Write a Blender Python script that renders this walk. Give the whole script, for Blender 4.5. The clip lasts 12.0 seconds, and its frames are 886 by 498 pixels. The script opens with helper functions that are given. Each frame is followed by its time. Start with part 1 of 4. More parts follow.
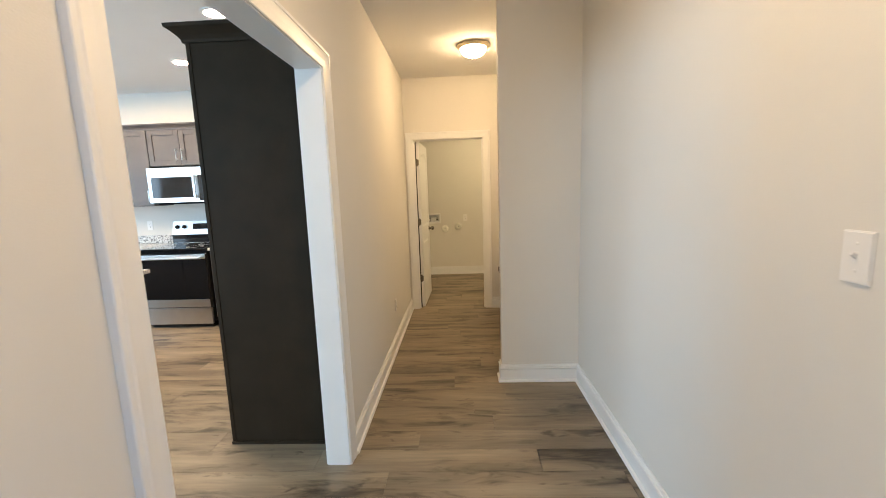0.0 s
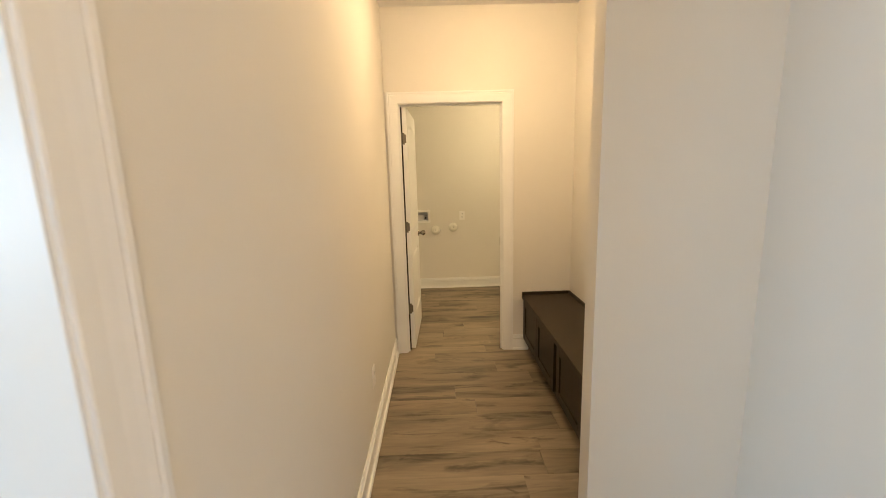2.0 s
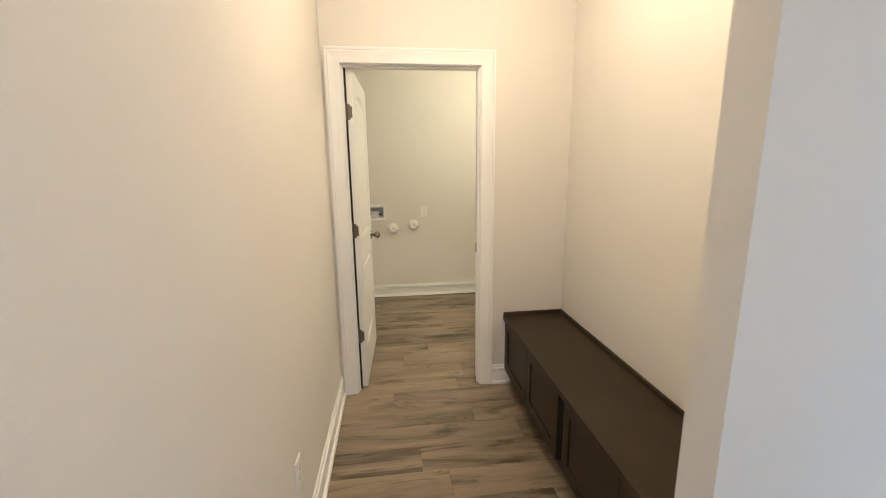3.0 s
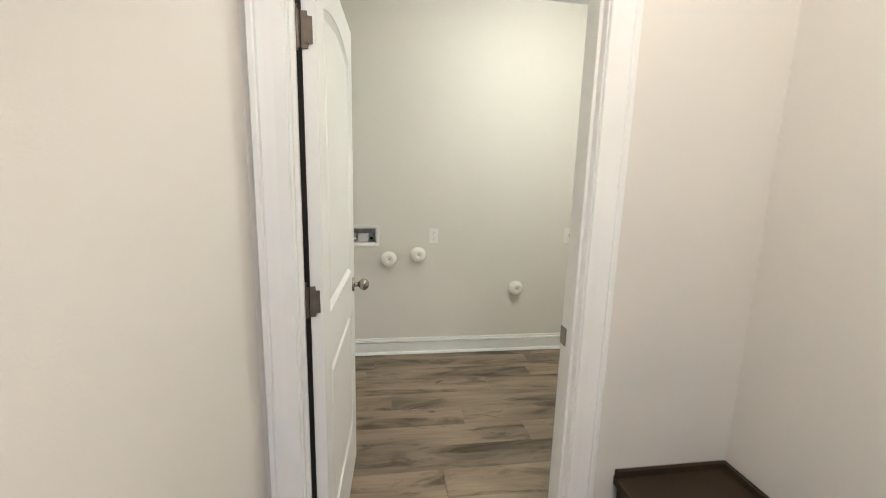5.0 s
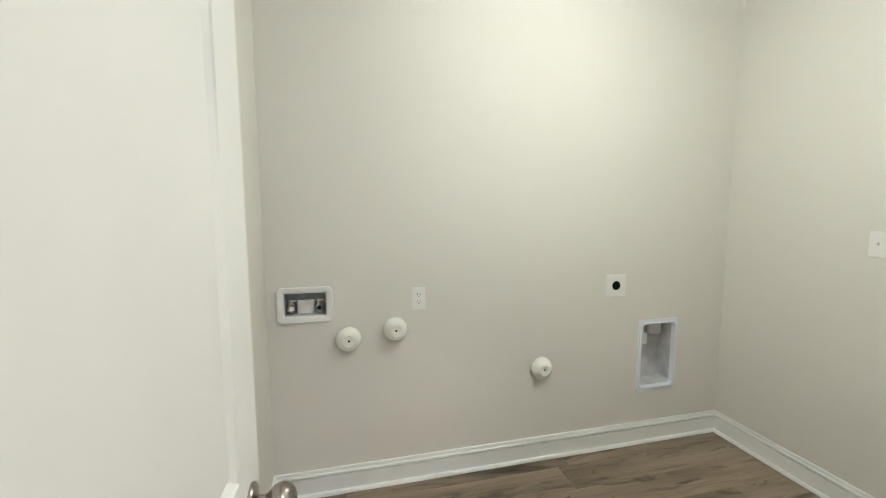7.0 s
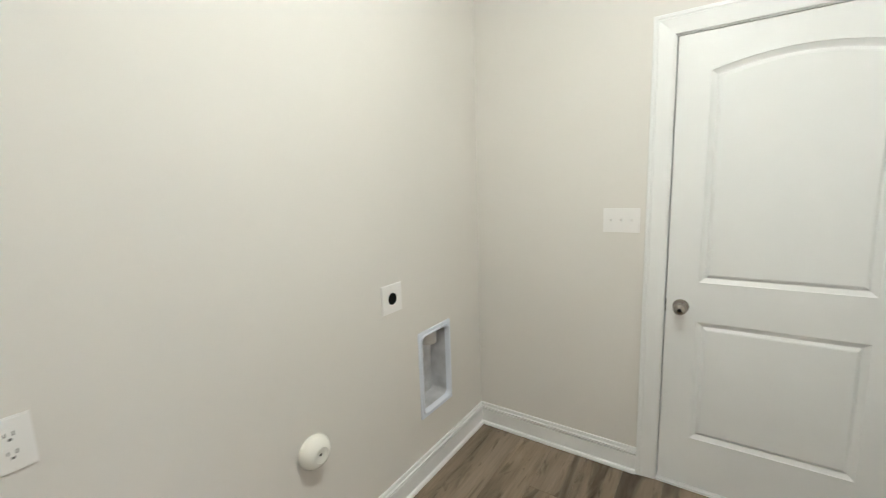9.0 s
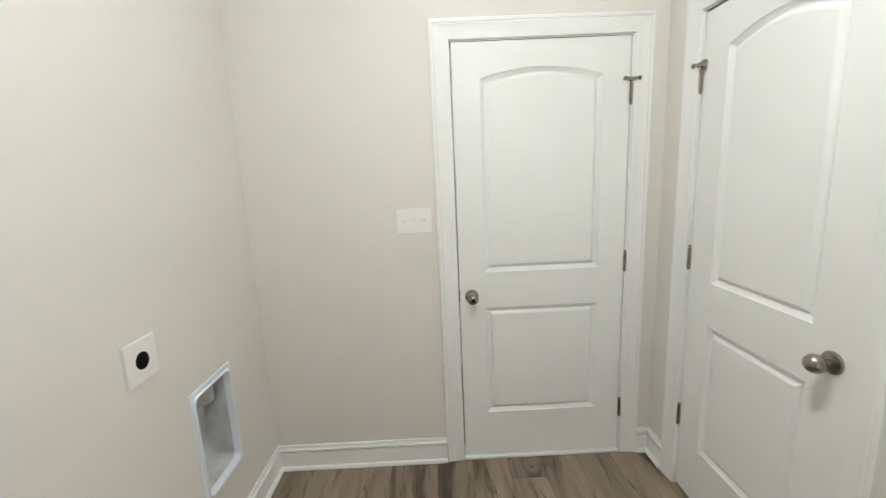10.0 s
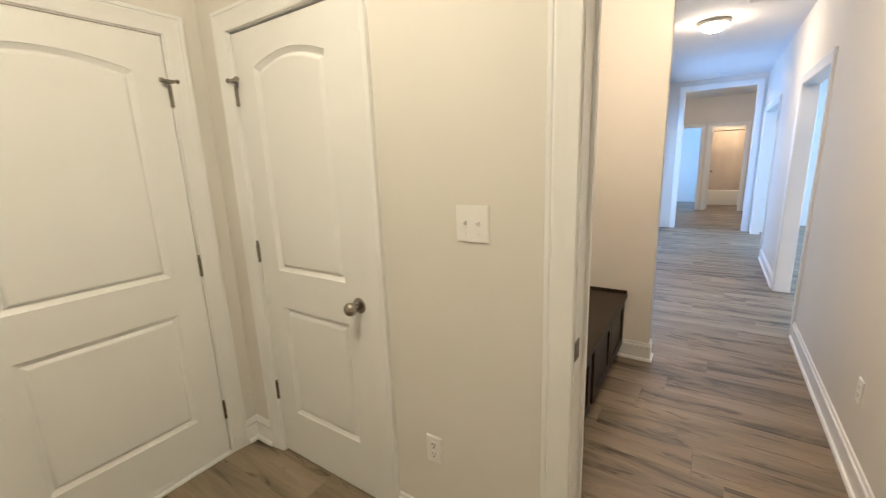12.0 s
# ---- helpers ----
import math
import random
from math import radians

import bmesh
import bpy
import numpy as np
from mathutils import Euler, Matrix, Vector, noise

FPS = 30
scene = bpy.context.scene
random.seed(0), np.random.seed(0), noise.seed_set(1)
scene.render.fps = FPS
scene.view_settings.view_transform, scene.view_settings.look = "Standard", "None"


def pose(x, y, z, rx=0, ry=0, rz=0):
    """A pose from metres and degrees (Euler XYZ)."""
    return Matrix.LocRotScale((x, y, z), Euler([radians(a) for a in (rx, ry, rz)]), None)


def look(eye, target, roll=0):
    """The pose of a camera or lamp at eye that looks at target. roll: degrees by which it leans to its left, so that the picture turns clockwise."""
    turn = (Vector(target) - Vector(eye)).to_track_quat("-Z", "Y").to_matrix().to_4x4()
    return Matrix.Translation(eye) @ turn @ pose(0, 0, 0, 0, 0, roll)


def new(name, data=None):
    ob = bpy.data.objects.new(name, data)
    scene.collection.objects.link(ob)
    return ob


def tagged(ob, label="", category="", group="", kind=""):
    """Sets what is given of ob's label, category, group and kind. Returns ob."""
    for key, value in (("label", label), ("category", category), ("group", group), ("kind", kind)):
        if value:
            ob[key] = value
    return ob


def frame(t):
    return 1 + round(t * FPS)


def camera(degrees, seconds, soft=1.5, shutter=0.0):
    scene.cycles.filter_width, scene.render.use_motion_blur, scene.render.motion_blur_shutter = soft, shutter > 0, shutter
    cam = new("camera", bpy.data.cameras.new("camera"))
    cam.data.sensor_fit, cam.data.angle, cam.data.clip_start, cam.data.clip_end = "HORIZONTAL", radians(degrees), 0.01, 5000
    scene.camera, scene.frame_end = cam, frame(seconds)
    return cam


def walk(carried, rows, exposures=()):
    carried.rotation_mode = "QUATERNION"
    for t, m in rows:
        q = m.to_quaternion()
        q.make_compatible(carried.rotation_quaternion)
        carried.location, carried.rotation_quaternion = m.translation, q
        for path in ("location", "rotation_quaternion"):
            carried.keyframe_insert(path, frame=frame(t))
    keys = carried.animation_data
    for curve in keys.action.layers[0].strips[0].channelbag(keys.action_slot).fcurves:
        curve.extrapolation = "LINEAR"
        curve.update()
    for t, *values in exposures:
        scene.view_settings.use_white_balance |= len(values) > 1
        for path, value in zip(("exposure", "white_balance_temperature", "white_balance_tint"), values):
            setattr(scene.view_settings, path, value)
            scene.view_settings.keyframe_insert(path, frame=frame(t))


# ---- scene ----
cam = camera(95.3, 12.0, soft=0.95, shutter=0.2)

PATH = [
    (0, (0.63, -4.883, 1.469), (0.54, -2.906, 1.177), -2.0),
    (0.5, (0.573, -4.489, 1.474), (0.48, -2.515, 1.171), -2.3),
    (1, (0.533, -4.071, 1.471), (0.433, -2.098, 1.158), -2.4),
    (1.5, (0.433, -3.664, 1.463), (0.404, -1.691, 1.136), -2.0),
    (2, (0.371, -3.293, 1.487), (0.4, -1.324, 1.136), -1.6),
    (2.5, (0.364, -2.894, 1.49), (0.475, -0.932, 1.122), -1.3),
    (3, (0.365, -2.504, 1.472), (0.606, -0.559, 1.073), -0.7),
    (3.2, (0.361, -2.365, 1.467), (0.66, -0.43, 1.06), -0.4),
    (4.8, (0.337, -1.209, 1.444), (0.646, 0.73, 1.064), 1.2),
    (5, (0.33, -1.085, 1.441), (0.616, 0.863, 1.089), 1.5),
    (5.5, (0.348, -0.749, 1.447), (0.598, 1.214, 1.159), 0.9),
    (6, (0.333, -0.446, 1.444), (0.632, 1.516, 1.201), 0.5),
    (6.5, (0.318, -0.15, 1.438), (0.711, 1.8, 1.231), 0.3),
    (6.7, (0.327, -0.07, 1.441), (0.746, 1.875, 1.234), 0.1),
    (8.3, (0.485, 0.742, 1.474), (1.597, 2.38, 1.192), -0.7),
    (8.5, (0.511, 0.796, 1.476), (1.765, 2.327, 1.187), -1.2),
    (9, (0.596, 0.909, 1.46), (2.229, 2.024, 1.156), -2.0),
    (9.5, (0.709, 1.067, 1.49), (2.599, 1.623, 1.144), -2.2),
    (10, (0.754, 1.176, 1.484), (2.72, 1.153, 1.119), -2.6),
    (10.5, (0.733, 1.32, 1.488), (2.613, 0.762, 1.1), -2.6),
    (11, (0.678, 1.363, 1.494), (2.347, 0.339, 1.087), -2.3),
    (11.5, (0.644, 1.313, 1.493), (2.028, -0.068, 1.073), -2.2),
    (12, (0.625, 1.194, 1.482), (1.714, -0.428, 1.055), -2.2),
]
EXPOSURES = [(0, -0.55, 7300, 11), (0.5, -0.58, 8100, 13), (1.0, -0.56, 9800, 14), (1.5, -0.48, 9300, 14), (2.0, -0.36, 7500, 11), (2.5, -0.22, 6000, 10), (3.2, -0.18, 5650, 9), (5.0, -0.09, 4800, 9), (6.0, -0.10, 4680, 8),
             (9.0, -0.01, 4640, 11), (10.8, 0.0, 4600, 12), (11.5, -0.09, 5000, 12), (12, -0.25, 5600, 12)]
walk(cam, [(t, look(eye, target, roll)) for t, eye, target, roll in PATH], EXPOSURES)
LAMP = 170.0
LAUNDRY_COL = (1.0, 0.81, 0.51)
WIN_POWER = 100.0
LEAF, SWING = 0.783, 87.95

# ---- light and exposure ----
def make_world():
    w = bpy.data.worlds.new("sky_world")
    scene.world = w
    w.use_nodes = True
    nt = w.node_tree
    sky = nt.nodes.new("ShaderNodeTexSky")
    sky.sky_type = 'NISHITA'
    sky.sun_disc = False
    sky.sun_elevation = radians(48)
    sky.sun_rotation = radians(200)
    bg = nt.nodes["Background"]
    bg.inputs["Strength"].default_value = 0.12
    nt.links.new(sky.outputs[0], bg.inputs[0])


make_world()


def sun_lamp():
    d = bpy.data.lights.new("sun", 'SUN')
    d.energy, d.angle, d.color = 3.0, radians(0.5), (1.0, 0.95, 0.88)
    ob = new("sun", d)
    ob.matrix_world = look((3, -8, 9), (0, 0, 0))


sun_lamp()


def window_light(name, m, w, h, power, col=(0.42, 0.68, 1.0)):
    """The sky's light in a window's opening."""
    d = bpy.data.lights.new(name, 'AREA')
    d.shape, d.size, d.size_y, d.energy, d.color = 'RECTANGLE', w, h, power, col
    new(name, d).matrix_world = m


WARM = (1.0, 0.74, 0.46)
CEIL = 2.75
window_light("window_light", look((-5.55, -2.6, 1.5), (0, -2.6, 1.2)), 2.6, 1.6, WIN_POWER * 1.7)
window_light("window_light", look((-5.55, -6.8, 1.5), (0, -6.8, 1.2)), 2.6, 1.6, WIN_POWER * 4.2)
window_light("window_light", look((4.1, -12.0, 1.5), (0, -12.0, 1.3)), 1.2, 1.4, WIN_POWER * 1.7, (0.32, 0.58, 1.0))
# Added lamp for assumed front-door daylight that turns the far hall blue.
window_light("window_light", look((1.52, -6.7, 1.4), (0, -6.7, 1.2)), 1.5, 1.5, WIN_POWER * 0.50, (0.32, 0.56, 1.0))

# ---- materials ----


def nodes_of(name):
    m = bpy.data.materials.new(name)
    m.use_nodes = True
    nt = m.node_tree
    return m, nt, nt.nodes["Principled BSDF"]


def rgba(c):
    return (c[0], c[1], c[2], 1.0)


def painted(name, col, rough=0.6, scale=180.0, bump=0.06, var=0.05, metal=0.0, big=3.0, spec=0.5):
    """A surface of one paint or metal with faint mottling at two scales and fine relief."""
    m, nt, p = nodes_of(name)
    tc = nt.nodes.new("ShaderNodeTexCoord")
    n1 = nt.nodes.new("ShaderNodeTexNoise")
    n1.inputs["Scale"].default_value, n1.inputs["Detail"].default_value = big, 5
    n2 = nt.nodes.new("ShaderNodeTexNoise")
    n2.inputs["Scale"].default_value, n2.inputs["Detail"].default_value = scale, 3
    ramp = nt.nodes.new("ShaderNodeValToRGB")
    ramp.color_ramp.elements[0].position, ramp.color_ramp.elements[1].position = 0.3, 0.7
    ramp.color_ramp.elements[0].color = rgba([c * (1 - var) for c in col])
    ramp.color_ramp.elements[1].color = rgba([min(1, c * (1 + var)) for c in col])
    b = nt.nodes.new("ShaderNodeBump")
    b.inputs["Strength"].default_value, b.inputs["Distance"].default_value = bump, 0.004
    r = nt.nodes.new("ShaderNodeMapRange")
    r.inputs["To Min"].default_value, r.inputs["To Max"].default_value = max(0.02, rough - 0.06), min(1, rough + 0.06)
    for n in (n1, n2):
        nt.links.new(tc.outputs["Object"], n.inputs["Vector"])
    nt.links.new(n1.outputs["Fac"], ramp.inputs["Fac"])
    nt.links.new(ramp.outputs["Color"], p.inputs["Base Color"])
    nt.links.new(n2.outputs["Fac"], b.inputs["Height"])
    nt.links.new(b.outputs["Normal"], p.inputs["Normal"])
    nt.links.new(n1.outputs["Fac"], r.inputs["Value"])
    nt.links.new(r.outputs["Result"], p.inputs["Roughness"])
    p.inputs["Metallic"].default_value = metal
    p.inputs["Specular IOR Level"].default_value = spec
    return m


def glowing(name, col, strength):
    m, nt, p = nodes_of(name)
    p.inputs["Base Color"].default_value = (0.9, 0.9, 0.88, 1)
    p.inputs["Emission Color"].default_value = rgba(col)
    p.inputs["Emission Strength"].default_value = strength
    p.inputs["Roughness"].default_value = 0.3
    return m


def plank_wood(name, islands):
    """Grey-brown oak plank, grain along x, with smoky streaks and knots; each piece differs."""
    m, nt, p = nodes_of(name)
    L = nt.links
    tc = nt.nodes.new("ShaderNodeTexCoord")
    if islands:
        src = nt.nodes.new("ShaderNodeNewGeometry").outputs["Random Per Island"]
    else:
        src = nt.nodes.new("ShaderNodeObjectInfo").outputs["Random"]
    mul = nt.nodes.new("ShaderNodeMath")
    mul.operation = 'MULTIPLY'
    mul.inputs[1].default_value = 57.0
    L.new(src, mul.inputs[0])
    off = nt.nodes.new("ShaderNodeCombineXYZ")
    for i in range(3):
        L.new(mul.outputs[0], off.inputs[i])

    def tex(sx, sy, detail, dist=0.0, rough=0.55):
        mp = nt.nodes.new("ShaderNodeMapping")
        mp.inputs["Scale"].default_value = (sx, sy, 1)
        add = nt.nodes.new("ShaderNodeVectorMath")
        add.operation = 'ADD'
        L.new(tc.outputs["Object"], mp.inputs["Vector"])
        L.new(mp.outputs[0], add.inputs[0])
        L.new(off.outputs[0], add.inputs[1])
        n = nt.nodes.new("ShaderNodeTexNoise")
        n.inputs["Scale"].default_value, n.inputs["Detail"].default_value = 1.0, detail
        n.inputs["Distortion"].default_value, n.inputs["Roughness"].default_value = dist, rough
        L.new(add.outputs[0], n.inputs["Vector"])
        return n.outputs["Fac"]

    def ramp(fac, a, b, ca, cb):
        r = nt.nodes.new("ShaderNodeValToRGB")
        r.color_ramp.elements[0].position, r.color_ramp.elements[1].position = a, b
        r.color_ramp.elements[0].color, r.color_ramp.elements[1].color = rgba(ca), rgba(cb)
        L.new(fac, r.inputs["Fac"])
        return r.outputs["Color"]

    def mix(kind, fac, a, b):
        x = nt.nodes.new("ShaderNodeMix")
        x.data_type, x.blend_type = 'RGBA', kind
        x.inputs[0].default_value = fac
        L.new(a, x.inputs[6])
        L.new(b, x.inputs[7])
        return x.outputs[2]

    base = ramp(tex(1.1, 7, 4, 0.4), 0.28, 0.72, (0.136, 0.106, 0.073), (0.340, 0.274, 0.192))
    fine = ramp(tex(5, 90, 3), 0.25, 0.75, (0.84, 0.83, 0.82), (1.10, 1.09, 1.08))
    smoke = ramp(tex(1.7, 8.5, 5, 1.1), 0.33, 0.47, (0.34, 0.31, 0.28), (1, 1, 1))
    wisps = ramp(tex(2.6, 12, 4, 1.3), 0.29, 0.41, (0.36, 0.33, 0.30), (1, 1, 1))
    knots = ramp(tex(5.5, 17, 3, 0.8), 0.27, 0.36, (0.28, 0.24, 0.21), (1, 1, 1))
    tone = ramp(src, 0.0, 1.0, (0.86, 0.86, 0.87), (1.10, 1.09, 1.07))
    c = mix('MULTIPLY', 1.0, base, fine)
    c = mix('MULTIPLY', 0.95, c, smoke)
    c = mix('MULTIPLY', 0.8, c, wisps)
    c = mix('MULTIPLY', 0.8, c, knots)
    c = mix('MULTIPLY', 1.0, c, tone)
    L.new(c, p.inputs["Base Color"])
    bp = nt.nodes.new("ShaderNodeBump")
    bp.inputs["Strength"].default_value, bp.inputs["Distance"].default_value = 0.15, 0.002
    L.new(tex(8, 190, 2), bp.inputs["Height"])
    L.new(bp.outputs["Normal"], p.inputs["Normal"])
    rr = nt.nodes.new("ShaderNodeMapRange")
    rr.inputs["To Min"].default_value, rr.inputs["To Max"].default_value = 0.34, 0.56
    L.new(tex(3, 30, 3), rr.inputs["Value"])
    L.new(rr.outputs[0], p.inputs["Roughness"])
    return m


def granite_stone():
    m, nt, p = nodes_of("granite")
    L = nt.links
    tc = nt.nodes.new("ShaderNodeTexCoord")
    v = nt.nodes.new("ShaderNodeTexVoronoi")
    v.inputs["Scale"].default_value = 150
    n = nt.nodes.new("ShaderNodeTexNoise")
    n.inputs["Scale"].default_value, n.inputs["Detail"].default_value = 60, 6
    r1 = nt.nodes.new("ShaderNodeValToRGB")
    r1.color_ramp.elements[0].color, r1.color_ramp.elements[1].color = (0.10, 0.09, 0.085, 1), (0.80, 0.77, 0.72, 1)
    r1.color_ramp.elements[0].position, r1.color_ramp.elements[1].position = 0.36, 0.52
    r2 = nt.nodes.new("ShaderNodeValToRGB")
    r2.color_ramp.elements[0].color, r2.color_ramp.elements[1].color = (0.45, 0.42, 0.40, 1), (1, 0.98, 0.95, 1)
    mx = nt.nodes.new("ShaderNodeMix")
    mx.data_type, mx.blend_type = 'RGBA', 'MULTIPLY'
    mx.inputs[0].default_value = 0.8
    L.new(tc.outputs["Object"], v.inputs["Vector"])
    L.new(tc.outputs["Object"], n.inputs["Vector"])
    L.new(n.outputs["Fac"], r1.inputs["Fac"])
    L.new(v.outputs["Color"], r2.inputs["Fac"])
    L.new(r1.outputs[0], mx.inputs[6])
    L.new(r2.outputs[0], mx.inputs[7])
    L.new(mx.outputs[2], p.inputs["Base Color"])
    p.inputs["Roughness"].default_value = 0.14
    return m


def clear_glass():
    m, nt, p = nodes_of("clear_glass")
    p.inputs["Transmission Weight"].default_value = 1.0
    p.inputs["Roughness"].default_value = 0.02
    p.inputs["IOR"].default_value = 1.45
    return m


WALL = painted("wall_paint", (0.735, 0.71, 0.66), 0.75, 260, 0.10, 0.018, big=1.3, spec=0.3)
CEILING = painted("ceiling_paint", (0.80, 0.795, 0.78), 0.85, 220, 0.10, 0.02, big=1.1, spec=0.2)
TRIM = painted("white_trim_paint", (0.83, 0.83, 0.815), 0.34, 120, 0.03, 0.015, big=5)
DOORP = painted("white_door_paint", (0.82, 0.82, 0.805), 0.38, 300, 0.05, 0.015, big=4)
PLASTIC = painted("white_plastic", (0.84, 0.825, 0.80), 0.32, 60, 0.01, 0.01)
PORCEL = painted("gloss_white_plastic", (0.85, 0.84, 0.77), 0.22, 40, 0.01, 0.01)
BLUEWHITE = painted("vinyl_box_white", (0.74, 0.77, 0.84), 0.30, 40, 0.01, 0.02)
DARKSLOT = painted("dark_slot", (0.006, 0.006, 0.006), 0.7, 40, 0.0, 0.1, spec=0.1)
NICKEL = painted("satin_nickel", (0.33, 0.30, 0.26), 0.24, 400, 0.03, 0.06, metal=1.0, big=20)
FIXTURE = painted("brushed_fixture_metal", (0.72, 0.62, 0.48), 0.38, 300, 0.03, 0.05, metal=1.0, big=15)
STEEL = painted("brushed_steel", (0.62, 0.62, 0.62), 0.30, 500, 0.04, 0.04, metal=1.0, big=9)
CAB = painted("espresso_stain_shaded", (0.032, 0.022, 0.0135), 0.50, 90, 0.04, 0.14, big=6, spec=0.09)
GAP_SHADE = painted("dark_gap_shade", (0.020, 0.018, 0.015), 0.7, 60, 0.02, 0.1, spec=0.2)
# Lighter copy of the espresso stain: the bright kitchen's light put into the colour.
CAB_LIT = painted("espresso_stain_lit", (0.088, 0.077, 0.072), 0.45, 90, 0.04, 0.10, big=5)
BENCHM = painted("bench_stain", (0.040, 0.030, 0.019), 0.42, 90, 0.04, 0.16, big=6, spec=0.14)
TOE = painted("recess_dark", (0.02, 0.016, 0.013), 0.6, 60, 0.02, 0.1)
BLACKG = painted("black_glass", (0.012, 0.012, 0.013), 0.06, 20, 0.0, 0.05)
# Darker copy of satin nickel: the door gap's shade put into the hinge colour.
HINGE_SHADE = painted("nickel_in_shade", (0.20, 0.17, 0.135), 0.42, 300, 0.05, 0.12, metal=1.0, big=25)
# Grey sheet metal; in the washer tray it puts the recess shade into colour.
GALV_AND_SHADE = painted("galv_and_tray_shade", (0.56, 0.56, 0.57), 0.42, 60, 0.05, 0.16, big=14, spec=0.4)
CHROME = painted("chromed_valve", (0.68, 0.66, 0.62), 0.16, 90, 0.02, 0.08, metal=1.0)
COPPER = painted("grey_plug", (0.5, 0.5, 0.49), 0.4, 80, 0.02, 0.05)
TILE = painted("beige_shower_panel", (0.62, 0.53, 0.43), 0.3, 40, 0.02, 0.05)
JOINT = painted("subfloor_joint", (0.10, 0.08, 0.06), 0.8, 30, 0.05, 0.2)
OUTSIDE = painted("lawn_ground", (0.10, 0.13, 0.05), 0.9, 20, 0.3, 0.3, big=0.5)
WOOD = plank_wood("oak_plank", False)
WOODS = plank_wood("oak_plank_far", True)
GRANITE = granite_stone()
GLASS = clear_glass()
BULB = glowing("lit_frosted_glass", WARM, LAMP)
BULB2 = glowing("lit_frosted_glass_laundry", LAUNDRY_COL, LAMP * 1.13)
CAN = glowing("lit_recessed_lens", (1.0, 0.78, 0.56), 620.0)

# ---- builders ----


def finish(name, bm, mat, parent=None, label="", smooth=False):
    me = bpy.data.meshes.new(name)
    bmesh.ops.recalc_face_normals(bm, faces=bm.faces[:])
    if smooth:
        for f in bm.faces:
            f.smooth = True
    bm.to_mesh(me)
    bm.free()
    me.materials.append(mat)
    if smooth:
        me.set_sharp_from_angle(angle=radians(38))
    ob = new(name, me)
    if parent is not None:
        ob.parent = parent
    if label:
        ob["label"] = label
    return ob


def part(name, bm, mat, parent, label="", smooth=False):
    return finish(name, bm, mat, parent, label, smooth)


def thing(name, label, category, m=None, group="", kind=""):
    e = new(name)
    e.empty_display_size = 0.1
    if m is not None:
        e.matrix_world = m
    return tagged(e, label, category, group, kind)


def box(bm, x0, x1, y0, y1, z0, z1, bevel=0.0):
    m = Matrix.Translation(((x0 + x1) / 2, (y0 + y1) / 2, (z0 + z1) / 2)) @ Matrix.Diagonal((abs(x1 - x0), abs(y1 - y0), abs(z1 - z0), 1))
    r = bmesh.ops.create_cube(bm, size=1.0, matrix=m)
    if bevel:
        es = {e for v in r["verts"] for e in v.link_edges}
        bmesh.ops.bevel(bm, geom=list(es), offset=bevel, segments=2, affect='EDGES', profile=0.6)
    return bm


def boxed(x0, x1, y0, y1, z0, z1, bevel=0.0):
    return box(bmesh.new(), x0, x1, y0, y1, z0, z1, bevel)


def lathe(bm, prof, m=None, n=28):
    """Turns (radius, height) pairs round local z."""
    m = m or Matrix()
    rings = []
    for r, h in prof:
        if r < 1e-6:
            rings.append([bm.verts.new(m @ Vector((0, 0, h)))])
        else:
            rings.append([bm.verts.new(m @ Vector((r * math.cos(2 * math.pi * i / n), r * math.sin(2 * math.pi * i / n), h))) for i in range(n)])
    for a, b in zip(rings, rings[1:]):
        for i in range(n):
            j = (i + 1) % n
            q = [a[i % len(a)], a[j % len(a)], b[j % len(b)], b[i % len(b)]]
            u = []
            for v in q:
                if v not in u:
                    u.append(v)
            if len(u) > 2:
                bm.faces.new(u)
    return bm


def turned(prof, m=None, n=28):
    return lathe(bmesh.new(), prof, m, n)


def prism(bm, poly, h0, h1, put):
    """A straight solid on the outline poly of (u, v), from h0 to h1; put(u, v, h) gives its place."""
    a = [bm.verts.new(put(u, v, h0)) for u, v in poly]
    b = [bm.verts.new(put(u, v, h1)) for u, v in poly]
    bm.faces.new(a)
    bm.faces.new(b[::-1])
    k = len(poly)
    for i in range(k):
        bm.faces.new((a[i], b[i], b[(i + 1) % k], a[(i + 1) % k]))
    return bm


def sweep(bm, pts, prof, put):
    """Runs the outline prof of (offset to the left, height) along the mitred line pts."""
    rows = []
    for i, pt in enumerate(pts):
        d0 = Vector(pt) - Vector(pts[i - 1]) if i else Vector(pts[1]) - Vector(pt)
        d1 = Vector(pts[i + 1]) - Vector(pt) if i + 1 < len(pts) else d0
        d0, d1 = d0.normalized(), d1.normalized()
        n0, n1 = Vector((-d0.y, d0.x)), Vector((-d1.y, d1.x))
        mit = (n0 + n1) / (1 + n0.dot(n1))
        rows.append([bm.verts.new(put(pt[0] + mit.x * o, pt[1] + mit.y * o, h)) for o, h in prof])
    k = len(prof)
    for a, b in zip(rows, rows[1:]):
        for i in range(k):
            bm.faces.new((a[i], a[(i + 1) % k], b[(i + 1) % k], b[i]))
    bm.faces.new(rows[0])
    bm.faces.new(rows[-1][::-1])
    return bm


def flat(u, v, h):
    return (u, v, h)


